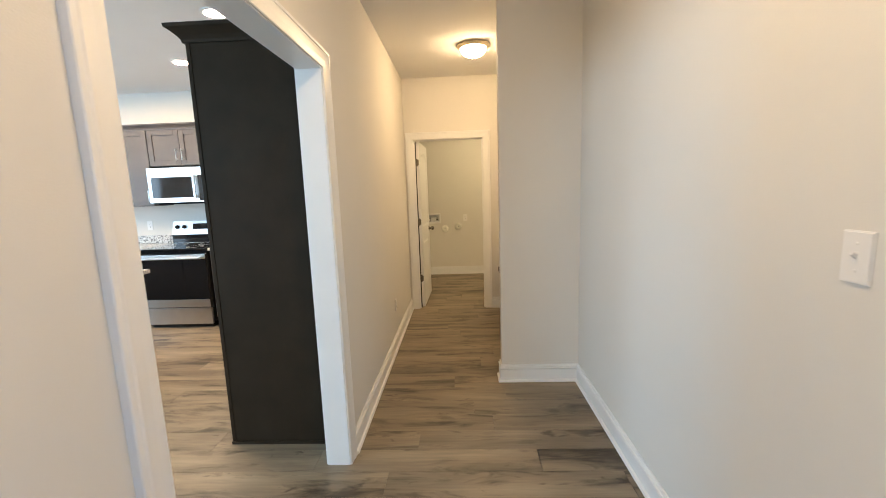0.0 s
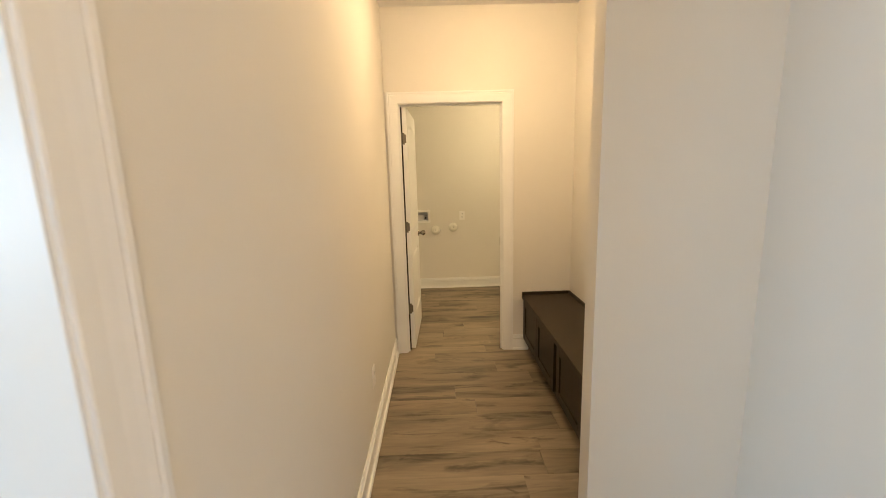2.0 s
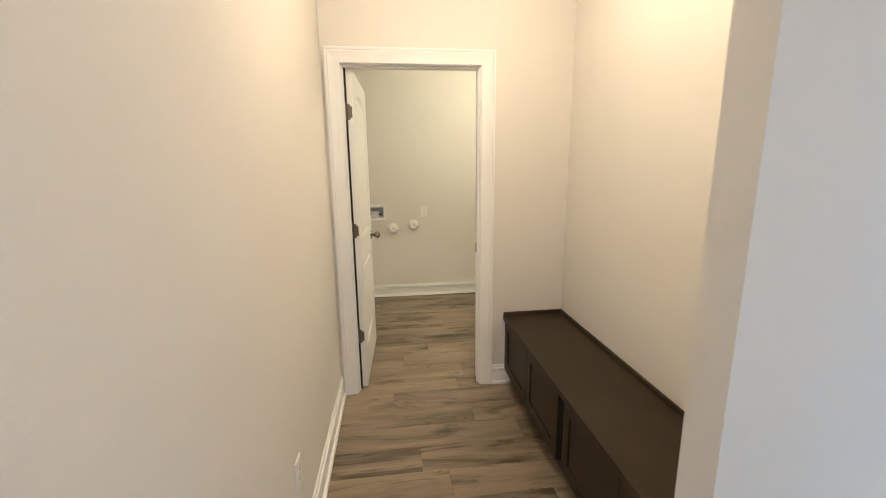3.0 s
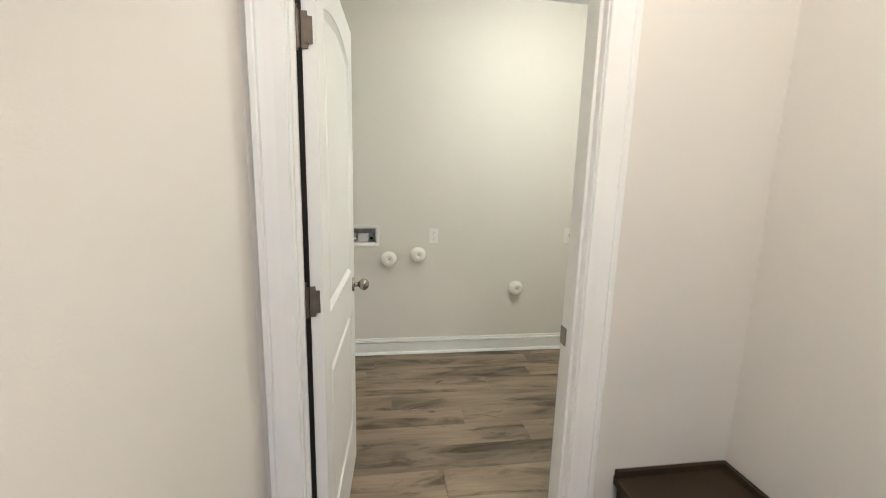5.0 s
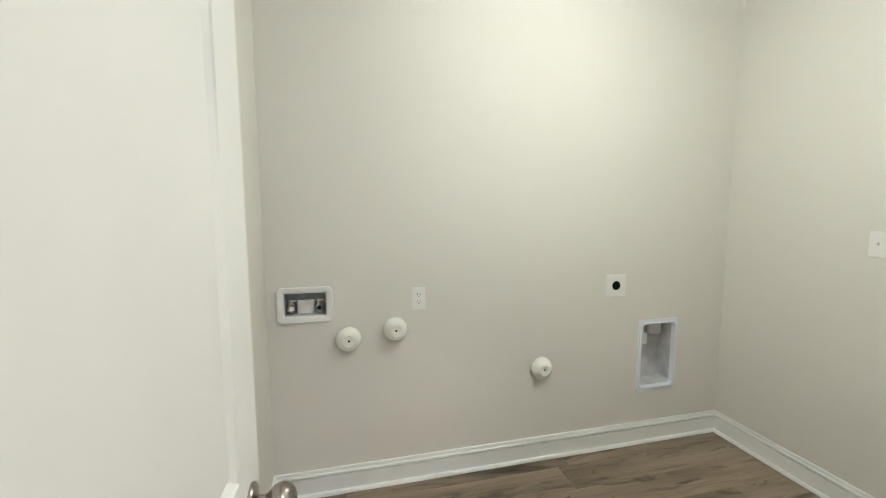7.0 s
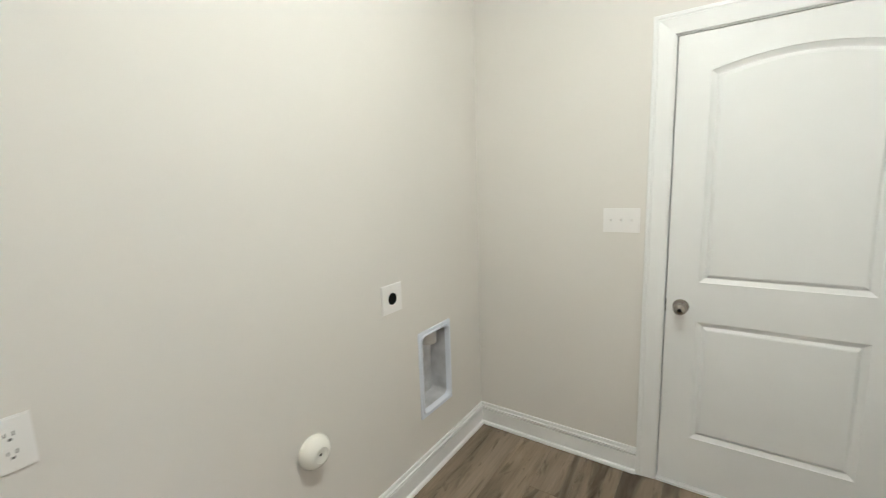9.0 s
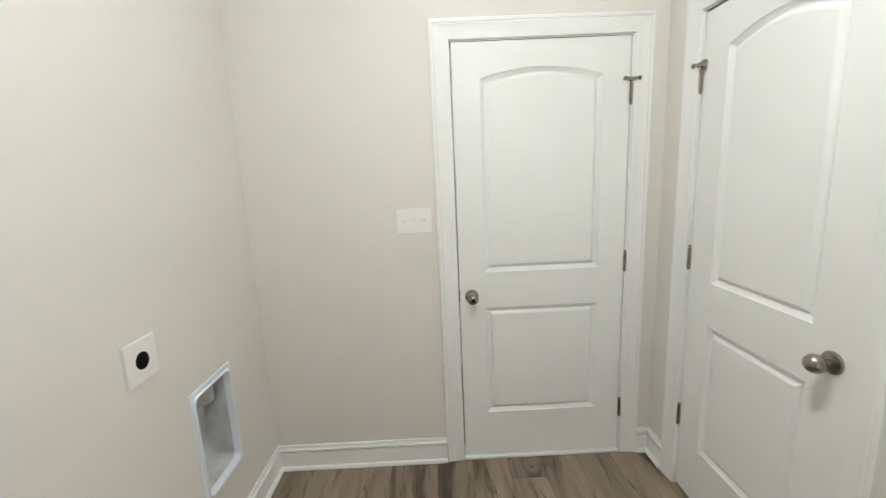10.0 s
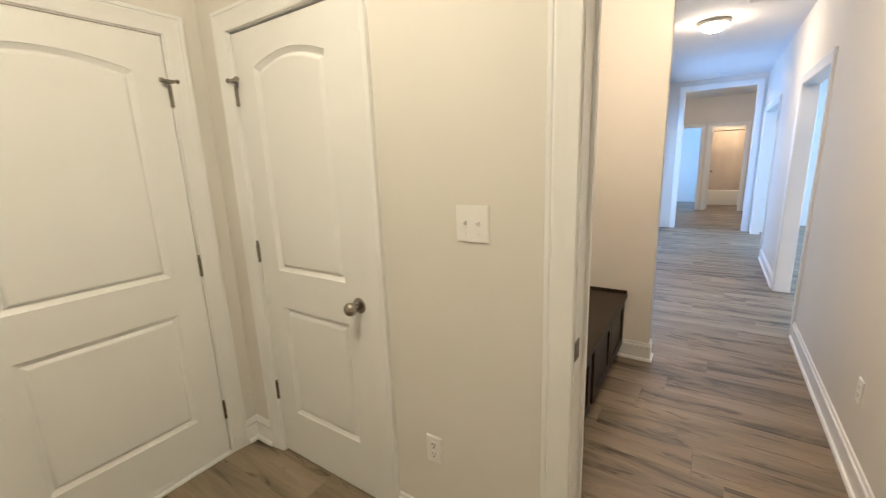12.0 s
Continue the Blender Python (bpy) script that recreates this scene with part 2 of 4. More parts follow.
def wall(name, axis, a0, a1, u0, u1, z0, z1, holes, mat=None, label="light greige painted drywall wall"):
    """A wall a0..a1 thick across axis, u0..u1 long, with rectangular holes (u0, u1, z0, z1) through it."""
    bm = bmesh.new()
    us = sorted({u0, u1, *[v for h in holes for v in h[:2]]})
    zs = sorted({z0, z1, *[v for h in holes for v in h[2:]]})
    us, zs = [u for u in us if u0 <= u <= u1], [z for z in zs if z0 <= z <= z1]
    solid = {}
    for i in range(len(us) - 1):
        for k in range(len(zs) - 1):
            cu, cz = (us[i] + us[i + 1]) / 2, (zs[k] + zs[k + 1]) / 2
            solid[i, k] = not any(h[0] < cu < h[1] and h[2] < cz < h[3] for h in holes)

    def at(u, a, z):
        return bm.verts.new((a, u, z) if axis == "x" else (u, a, z))
    for (i, k), s in solid.items():
        if not s:
            continue
        ua, ub, za, zb = us[i], us[i + 1], zs[k], zs[k + 1]
        for a in (a0, a1):
            bm.faces.new((at(ua, a, za), at(ub, a, za), at(ub, a, zb), at(ua, a, zb)))
        for di, u in ((-1, ua), (1, ub)):
            if not solid.get((i + di, k), False):
                bm.faces.new((at(u, a0, za), at(u, a1, za), at(u, a1, zb), at(u, a0, zb)))
        for dk, z in ((-1, za), (1, zb)):
            if not solid.get((i, k + dk), False):
                bm.faces.new((at(ua, a0, z), at(ub, a0, z), at(ub, a1, z), at(ua, a1, z)))
    bmesh.ops.remove_doubles(bm, verts=bm.verts[:], dist=1e-5)
    ob = finish(name, bm, mat or WALL)
    return tagged(ob, label, "wall", kind="structure")


BASE = [(0, 0), (0.027, 0), (0.027, 0.007), (0.023, 0.016), (0.0135, 0.020), (0.0135, 0.094), (0.0130, 0.096), (0.004, 0.0975), (0.004, 0.1035), (0.0170, 0.1055),
        (0.0165, 0.1135), (0.010, 0.1165), (0.0085, 0.122), (0.0095, 0.127), (0.007, 0.134), (0, 0.134)]
CASE = [(0, 0), (0, 0.009), (0.003, 0.0115), (0.030, 0.0130), (0.050, 0.0160), (0.062, 0.0185), (0.068, 0.0165), (0.072, 0.0195), (0.083, 0.0195), (0.085, 0.017), (0.085, 0)]


def baseboard(pts):
    ob = finish("baseboard", sweep(bmesh.new(), pts, BASE, flat), TRIM)
    return tagged(ob, "white moulded baseboard with shoe moulding along the wall", "baseboard", kind="structure")


def casing(axis, face, out, u0, u1, top):
    """The moulded frame round an opening on one face of a wall; out is +1 or -1, away from the wall."""
    pts = [(u1, 0.0), (u1, top), (u0, top), (u0, 0.0)]

    def put(u, v, h):
        return (face + out * h, u, v) if axis == "x" else (u, face + out * h, v)
    prof = [(-o, h) for o, h in CASE]
    ob = finish("trim", sweep(bmesh.new(), pts, prof, put), TRIM)
    return tagged(ob, "white moulded casing round a doorway", "door casing", kind="structure")


def jamb(axis, a0, a1, u0, u1, top, t=0.016, stop=None):
    """Lining boards of an opening u0..u1 wide inside; stop: where the closing strip stands across the wall."""
    bm = bmesh.new()

    def bx(ua, ub, aa, ab, za, zb):
        if axis == "x":
            box(bm, aa, ab, ua, ub, za, zb, 0.0015)
        else:
            box(bm, ua, ub, aa, ab, za, zb, 0.0015)
    bx(u0 - t, u0, a0 - 0.002, a1 + 0.002, 0, top)
    bx(u1, u1 + t, a0 - 0.002, a1 + 0.002, 0, top)
    bx(u0 - t, u1 + t, a0 - 0.002, a1 + 0.002, top, top + t)
    if stop is not None:
        s0, s1 = stop
        bx(u0, u0 + 0.011, s0, s1, 0, top - 0.011)
        bx(u1 - 0.011, u1, s0, s1, 0, top - 0.011)
        bx(u0, u1, s0, s1, top - 0.011, top)
    return tagged(finish("trim", bm, TRIM), "white painted lining of a doorway", "door jamb", kind="structure")

# ---- the large structure ----
YW0, YW1 = 0.0, 0.115            # wall between hall and laundry
EX0, EX1, DT = 0.100, 0.911, 2.049   # entrance to the laundry
CX0, CX1 = 1.700, 2.412          # closet door
GY0, GY1 = 0.276, 1.087          # far door of the laundry
XR, YF = 2.650, 2.060            # laundry's end wall and back wall
WX, WB0 = -0.008, -0.126           # faces of the wall between hall and kitchen
BX, BY0, BY1 = 0.915, -1.950, -1.860   # end of the short wall by the bench
HX = 1.488                       # hall's long wall opposite the kitchen
K0, K1, KT = -4.120, -2.900, 2.055   # opening to the kitchen
T = 0.016

tagged(finish("ground", boxed(-400, 400, -400, 400, -0.5, -0.3), OUTSIDE), "mown lawn round the house", "ground", kind="structure")
FLOOR = tagged(finish("floor", boxed(-5.72, 4.3, -13.12, 2.18, -0.15, -0.006), JOINT), "grey-brown oak plank floor", "floor", kind="structure")
tagged(finish("ceiling", boxed(-5.72, 4.3, -13.12, 2.18, CEIL, CEIL + 0.12), CEILING), "flat white painted ceiling", "ceiling", kind="structure")

WB = (0.066, 0.264, 0.918, 1.038)    # washer valve box recess
DB = (2.058, 2.300, 0.345, 0.748)    # dryer vent box recess
wall("wall_laundry_entrance", "y", YW0, YW1, WB0, 2.77, 0, CEIL, [(EX0 - T, EX1 + T, 0, DT + T), (CX0 - T, CX1 + T, 0, DT + T)])
wall("wall_laundry_back", "y", YF, YF + 0.12, WB0, 2.77, 0, CEIL, [WB, DB])
wall("wall_laundry_end", "x", XR, XR + 0.12, YW1, YF, 0, CEIL, [(GY0 - T, GY1 + T, 0, DT + T)])
wall("wall_kitchen_side", "x", WB0, WX, -8.0, YW0, 0, CEIL, [(K0 - T, K1 + T, 0, KT + T), (-7.70, -5.83, 0, 2.07)])
wall("wall_laundry_side", "x", WB0, WX, YW1, YF, 0, CEIL, [])
wall("wall_hall_long", "x", HX, HX + 0.12, -8.0, YW0, 0, CEIL, [(-7.5, -5.9, 0.6, 2.2)])
wall("wall_bench_end", "y", BY0, BY1, BX, HX, 0, CEIL, [])
wall("wall_hall_far", "y", -8.12, -8.0, -0.25, 1.87, 0, CEIL, [(0.11, 1.22, 0, 2.58)])
wall("wall_back_hall_right", "x", -0.25, -0.12, -11.1, -8.12, 0, CEIL, [])
wall("wall_back_hall_left", "x", 1.75, 1.87, -11.1, -8.12, 0, CEIL, [])
wall("wall_back_hall_end", "y", -11.22, -11.1, -0.25, 1.87, 0, CEIL, [(0.08, 0.78, 0, 2.05), (0.98, 1.69, 0, 2.05)])
wall("wall_bath_side", "x", -0.25, -0.12, -13.0, -11.22, 0, CEIL, [])
wall("wall_bath_other_side", "x", 0.87, 0.95, -13.0, -11.22, 0, CEIL, [])
wall("wall_bath_back", "y", -13.12, -13.0, -0.25, 4.3, 0, CEIL, [])
wall("wall_bedroom_end", "x", 4.2, 4.3, -13.0, -8.1, 0, CEIL, [(-12.6, -11.4, 0.8, 2.2)])
wall("wall_bedroom_near", "y", -8.1, -8.0, 1.87, 4.3, 0, CEIL, [])
wall("wall_kitchen_back", "y", 0.10, 0.22, -5.72, WB0, 0, CEIL, [])
wall("wall_kitchen_window", "x", -5.72, -5.60, -9.1, 0.10, 0, CEIL, [(-3.9, -1.3, 0.7, 2.3), (-8.1, -5.5, 0.7, 2.3)])
wall("wall_living_far", "y", -9.1, -9.0, -5.60, WB0, 0, CEIL, [])
wall("wall_closet_side", "x", XR, XR + 0.12, -0.8, 0.0, 0, CEIL, [])
# Unseen walls added behind door_3 to keep outdoor light out of its gap.
wall("wall_light_block_end", "x", 3.70, 3.80, -0.12, 2.18, 0, CEIL, [])
wall("wall_light_block_side", "y", -0.12, 0.0, 2.77, 3.70, 0, CEIL, [])
wall("wall_light_block_other_side", "y", YF, YF + 0.12, 2.77, 3.70, 0, CEIL, [])
wall("wall_closet_back", "y", -0.9, -0.8, 1.605, 2.77, 0, CEIL, [])


def window(name, axis_x, y0, y1, z0, z1):
    e = thing(name, "white framed picture window with a clear pane", "window", pose(axis_x, (y0 + y1) / 2, z0), kind="structure")
    w, h = y1 - y0, z1 - z0
    bm = bmesh.new()
    for a, b, c, d in ((-w / 2, -w / 2 + 0.05, 0, h), (w / 2 - 0.05, w / 2, 0, h), (-w / 2 + 0.05, w / 2 - 0.05, 0, 0.05), (-w / 2 + 0.05, w / 2 - 0.05, h - 0.05, h), (-0.02, 0.02, 0.05, h - 0.05)):
        box(bm, -0.03, 0.03, a, b, c, d, 0.003)
    part("window_frame", bm, TRIM, e)
    pane = part("pane", boxed(-0.004, 0.004, -w / 2 + 0.04, w / 2 - 0.04, 0.04, h - 0.04), GLASS, e)
    pane.visible_shadow = False


window("window_1", -5.67, -3.9, -1.3, 0.7, 2.3)
window("window_2", -5.67, -8.1, -5.5, 0.7, 2.3)
window("window_3", 4.25, -12.6, -11.4, 0.8, 2.2)
# Out of view: this opening is added in place of assumed front-door glass.
window("unseen_window_4", HX + 0.08, -7.5, -5.9, 0.6, 2.2)

# doorway linings and casings
jamb("y", YW0, YW1, EX0, EX1, DT, T, (0.022, 0.040))
casing("y", YW0, -1, EX0 - 0.005, EX1 + 0.005, DT + 0.005)
casing("y", YW1, 1, EX0 - 0.005, EX1 + 0.005, DT + 0.005)
jamb("y", YW0, YW1, CX0, CX1, DT, T)
casing("y", YW1, 1, CX0 - 0.005, CX1 + 0.005, DT + 0.005)
jamb("x", XR, XR + 0.12, GY0, GY1, DT, T)
casing("x", XR, -1, GY0 - 0.005, GY1 + 0.005, DT + 0.005)
jamb("x", WB0, WX, K0, K1, KT, T)
casing("x", WX, 1, K0 - 0.005, K1 + 0.005, KT + 0.005)
casing("x", WB0, -1, K0 - 0.005, K1 + 0.005, KT + 0.005)
casing("x", WX, 1, -7.70, -5.83, 2.07)
casing("y", -8.0, 1, 0.12, 1.21, 2.57)
jamb("y", -8.12, -8.0, 0.126, 1.204, 2.564, T)
casing("y", -11.1, 1, 0.09, 0.77, 2.04)
casing("y", -11.1, 1, 0.99, 1.68, 2.04)

# baseboards, with the room on the left of each run
baseboard([(WX, -0.001), (WX, K1 + 0.091)])
baseboard([(WX, K0 - 0.091), (WX, -5.744)])
baseboard([(HX, -7.99), (HX, BY0), (BX, BY0), (BX, BY1), (1.13, BY1)])
baseboard([(1.13, 0.0), (EX1 + 0.091, 0.0)])
baseboard([(XR, GY1 + 0.091), (XR, YF), (WX, YF), (WX, YW1 + 0.002)])
baseboard([(CX1 + 0.091, YW1), (XR, YW1), (XR, GY0 - 0.091)])
baseboard([(EX1 + 0.091, YW1), (CX0 - 0.091, YW1)])
baseboard([(-0.12, -8.13), (-0.12, -11.09)])

# ---- doors ----


def loop_panel(bm, outline, y, side):
    """A moulded raised panel filling the outline of (x, z) on the face at y; side is the outward sign."""
    cx = sum(p[0] for p in outline) / len(outline)
    x0, x1 = min(p[0] for p in outline), max(p[0] for p in outline)
    z0, z1 = min(p[1] for p in outline), max(p[1] for p in outline)

    def inset(d):
        sx, sz = (x1 - x0 - 2 * d) / (x1 - x0), (z1 - z0 - 2 * d) / (z1 - z0)
        return [(cx + (x - cx) * sx, (z0 + z1) / 2 + (z - (z0 + z1) / 2) * sz) for x, z in outline]
    rings = []
    for d, dep in ((0, 0.0), (0.002, 0.003), (0.018, 0.014), (0.020, 0.0145), (0.023, 0.0145), (0.033, 0.004), (0.038, 0.002)):
        rings.append([bm.verts.new((x, y - side * dep, z)) for x, z in inset(d)])
    k = len(outline)
    for a, b in zip(rings, rings[1:]):
        for i in range(k):
            bm.faces.new((a[i], a[(i + 1) % k], b[(i + 1) % k], b[i]))
    bm.faces.new(rings[-1])
    return bm


def door_leaf(name, w, label, m, stile=0.133, drop=0.0):
    """A two-panel arch-top moulded door: x along the leaf from the hinge, y across it (0 to -0.035), z up."""
    e = thing(name, label, "door", m, kind="structure")
    th, h = 0.035, 2.03
    x0, x1 = stile, w - stile
    n = 14
    zb, zm, zu, za = 0.255 - drop, 0.820 - drop, 1.000 - drop, 1.880 - drop * 0.5

    def arch(z, rise):
        return [(x1 + (x0 - x1) * i / n, z + rise * math.sin(math.pi * i / n) ** 0.9) for i in range(n + 1)]
    low = [(x0, zb), (x1, zb), (x1, zm), (x0, zm)]
    up = [(x0, zu), (x1, zu)] + arch(za, 0.044)

    def put(u, v, q):
        return (u, q, v)
    bm = bmesh.new()
    for a, b in ((0, x0), (x1, w)):
        prism(bm, [(a, 0), (b, 0), (b, h), (a, h)], -th, 0, put)
    prism(bm, [(x0, 0), (x1, 0), (x1, zb), (x0, zb)], -th, 0, put)
    prism(bm, [(x0, zm), (x1, zm), (x1, zu), (x0, zu)], -th, 0, put)
    prism(bm, arch(za, 0.044) + [(x0, h), (x1, h)], -th, 0, put)
    part("door_frame", bm, DOORP, e)
    for outline in (low, up):
        bm = bmesh.new()
        loop_panel(bm, outline, 0.0, 1)
        loop_panel(bm, outline, -th, -1)
        part("door_panel", bm, DOORP, e)
    return e


KNOB = [(0, 0), (0.033, 0), (0.033, 0.003), (0.030, 0.007), (0.018, 0.009), (0.0115, 0.012), (0.0105, 0.024), (0.0125, 0.027)]
KNOB += [(0.0275 * math.sin(radians(a)), 0.0505 - 0.0255 * math.cos(radians(a))) for a in range(30, 180, 15)] + [(0, 0.076)]


def add_knob(e, x, z, y, side, keyed=False):
    k = part("door_knob", turned(KNOB, pose(x, y, z, -90 * side)), NICKEL, e, "round satin nickel knob", True)
    if keyed:
        part("keyhole", turned([(0, 0.0745), (0.009, 0.0745), (0.008, 0.0772), (0, 0.0772)], pose(x, y, z, -90 * side), 16), DARKSLOT, k)


def add_hinge(e, x, y, z, out=1, stop=0, plate=False):
    """Hinge barrel beside the leaf's edge; stop: a door stop's arm with that sign on top; plate: the leaf screwed to the door's edge."""
    bm = bmesh.new()
    for i in range(5):
        lathe(bm, [(0, 0.0178 * i), (0.0078, 0.0178 * i), (0.0078, 0.0178 * i + 0.0168), (0, 0.0168 + 0.0178 * i)], pose(x, y, z - 0.0445), 12)
    lathe(bm, [(0, -0.005), (0.004, -0.005), (0.004, 0.096), (0.0075, 0.096), (0.0065, 0.101), (0, 0.102)], pose(x, y, z - 0.0445), 12)
    h = part("hinge", bm, HINGE_SHADE if plate else NICKEL, e, "satin nickel hinge", True)
    if plate:
        r = boxed(-0.004, -0.0005, -0.027, 0.018, z - 0.0445, z + 0.0445)
        es = [q for q in r.edges if abs(q.verts[0].co.x - q.verts[1].co.x) > 0.001 and q.verts[0].co.y < 0]
        bmesh.ops.bevel(r, geom=es, offset=0.012, segments=5, affect='EDGES')
        part("hinge_plate", r, HINGE_SHADE, h)
        for dz, dy in ((-0.03, -0.012), (0.0, -0.020), (0.03, -0.012)):
            part("screw", turned([(0, 0), (0.004, 0), (0.003, 0.0012), (0, 0.0014)], pose(-0.004, dy, z + dz, 0, -90), 10), HINGE_SHADE, h)
    if stop:
        bm = bmesh.new()
        lathe(bm, [(0, -0.034), (0.010, -0.034), (0.011, -0.026), (0.006, -0.024), (0.006, 0.026), (0.010, 0.028), (0.010, 0.040), (0, 0.041)], pose(x, y + out * 0.014, z + 0.062, 0, 90 * stop, 0), 12)
        box(bm, x - 0.014, x + 0.014, y - 0.012, y + 0.016, z + 0.052, z + 0.060, 0.001)
        part("door_stop", bm, NICKEL, h, "hinge-pin door stop", True)


# laundry entrance door, swung open into the laundry
d1 = door_leaf("door_1", LEAF, "white two-panel arch-top door standing open into the laundry", pose(0.157, 0.056, 0.012, 0, 0, SWING) @ pose(0, 0.035, 0), 0.116)
add_knob(d1, LEAF - 0.06, 0.925, -0.035, -1)
add_knob(d1, LEAF - 0.06, 0.925, 0.0, 1)
for hz in (0.365, 1.071, 1.785):
    add_hinge(d1, -0.006, 0.011, hz, 1, 0, True)
# Near-black strip added in place of the shade inside the hinge-side gap.
tagged(finish("trim", boxed(EX0, EX0 + 0.0212, 0.052, 0.060, 0.002, DT - 0.002), GAP_SHADE), "dark strip standing in for the shaded gap down the hinge side of the doorway", "door seal", kind="structure")
part("latch_plate", boxed(LEAF, LEAF + 0.0015, -0.029, -0.006, 0.897, 0.953), NICKEL, d1)

# closet door, hinged beside the corner
W2 = CX1 - CX0 - 0.008
d2 = door_leaf("door_2", W2, "closed white two-panel arch-top closet door with a nickel knob", pose(CX1 - 0.004, YW1 - 0.041, 0.012, 0, 0, 180))
add_knob(d2, W2 - 0.062, 0.915, -0.035, -1)
for hz in (0.345, 1.075, 1.785):
    add_hinge(d2, -0.003, -0.041, hz, -1, 1 if hz > 1.5 else 0)

# keyed far door
W3 = GY1 - GY0 - 0.009
d3 = door_leaf("door_3", W3, "closed white two-panel arch-top door with a keyed nickel knob", pose(XR + 0.006, GY0 + 0.004, 0.018, 0, 0, 90), 0.124, 0.013)
add_knob(d3, W3 - 0.060, 0.870, 0.0, 1, True)
for hz in (0.235, 1.010, 1.785):
    add_hinge(d3, -0.003, 0.006, hz, 1, 1 if hz > 1.5 else 0)
part("latch_plate", boxed(W3 - 0.001, W3 + 0.002, -0.004, 0.002, 0.84, 0.90), NICKEL, d3)
tagged(finish("door_sill", boxed(XR - 0.012, XR + 0.11, GY0, GY1, 0.0, 0.014, 0.003), TRIM), "white painted sill under the closed door", "door sill", kind="structure")
tagged(finish("strike_plate", boxed(EX1 - 0.0022, EX1 + 0.001, 0.080, 0.120, 0.908, 0.968, 0.0008), NICKEL), "satin nickel strike plate in the door jamb", "strike plate")

# ---- laundry fittings ----


def wall_plate(name, m, w, h, label, category):
    """A bevelled cover plate: local x across, y out of the wall, z up, centred."""
    e = thing(name, label, category, m)
    bm = boxed(-w / 2, w / 2, 0, 0.0065, -h / 2, h / 2)
    es = [q for q in bm.edges if min(v.co.y for v in q.verts) > 0.004]
    bmesh.ops.bevel(bm, geom=es, offset=0.003, segments=2, affect='EDGES')
    part("cover_plate", bm, PLASTIC, e)
    return e


def screws(e, spots):
    for x, z in spots:
        part("screw", turned([(0, 0.0062), (0.0035, 0.0062), (0.003, 0.0074), (0, 0.0077)], pose(x, 0, z, -90), 10), PLASTIC, e)


def light_switch(m, gangs, label):
    w = 0.070 + 0.046 * (gangs - 1)
    e = wall_plate("light_switch", m, w, 0.115, label, "light switch")
    for g in range(gangs):
        x = (g - (gangs - 1) / 2) * 0.046
        bm = boxed(x - 0.0052, x + 0.0052, 0.0060, 0.0075, -0.012, 0.012)
        prism(bm, [(0.0052, -0.006), (0.0052, 0.006), (0.016, 0.011), (0.017, 0.006)], x - 0.0042, x + 0.0042, lambda u, v, q: (q, u, v))
        part("toggle", bm, PLASTIC, e)
        screws(e, [(x, 0.030), (x, -0.030)])
    return e


def outlet(m, label):
    e = wall_plate("outlet", m, 0.070, 0.115, label, "outlet")
    for z in (-0.0195, 0.0195):
        r = part("receptacle", turned([(0, 0.0062), (0.0172, 0.0062), (0.0168, 0.0080), (0, 0.0080)], pose(0, 0, z, -90), 24), PLASTIC, e)
        bm = bmesh.new()
        box(bm, -0.0075, -0.0055, 0.0080, 0.0085, z + 0.000, z + 0.009)
        box(bm, 0.0055, 0.0075, 0.0080, 0.0085, z + 0.000, z + 0.008)
        box(bm, -0.0022, 0.0022, 0.0080, 0.0085, z - 0.010, z - 0.005)
        part("slot", bm, DARKSLOT, r)
    screws(e, [(0, 0)])
    return e


# poses for plates: their y axis points out of the wall
def on_back(x, z):
    return pose(x, YF, z, 0, 0, 180)


light_switch(pose(XR, 1.283, 1.275, 0, 0, 90), 3, "white triple toggle switch plate beside the keyed door")
light_switch(pose(1.234, YW1, 1.288), 2, "white double toggle switch plate beside the closet door")
light_switch(pose(HX, -3.986, 1.293, 0, 0, 90), 1, "white single toggle switch on the hall wall")
outlet(on_back(0.715, 0.979), "white duplex outlet above the washer drain caps")
outlet(pose(1.421, YW1, 0.412), "white duplex outlet low on the wall by the closet")
outlet(pose(WX, -1.181, 0.40, 0, 0, -90), "white duplex outlet low on the hall wall")


def dryer_outlet():
    e = wall_plate("dryer_outlet", on_back(1.870, 0.989), 0.130, 0.127, "white square plate with a black round dryer outlet", "outlet")
    r = part("receptacle", turned([(0, 0.0062), (0.026, 0.0062), (0.026, 0.0082), (0.023, 0.0086), (0.022, 0.0070), (0, 0.0070)], pose(0, 0, 0, -90), 28), DARKSLOT, e)
    screws(e, [(0.0, 0.05), (0.0, -0.05)])


dryer_outlet()


def rect_ring(w, h, rad, n=5):
    pts = []
    for cx, cz, a in ((w / 2 - rad, h / 2 - rad, 0), (-w / 2 + rad, h / 2 - rad, 90), (-w / 2 + rad, -h / 2 + rad, 180), (w / 2 - rad, -h / 2 + rad, 270)):
        for i in range(n + 1):
            t = radians(a + 90 * i / n)
            pts.append((cx + rad * math.cos(t), cz + rad * math.sin(t)))
    return pts


def rim(bm, steps):
    """Lofts rounded rectangles (w, h, radius, y) into a frame or tray; the last one is closed."""
    rows = [[bm.verts.new((u, y, v)) for u, v in rect_ring(w, h, r)] for w, h, r, y in steps]
    k = len(rows[0])
    for a, b in zip(rows, rows[1:]):
        for i in range(k):
            bm.faces.new((a[i], a[(i + 1) % k], b[(i + 1) % k], b[i]))
    return rows


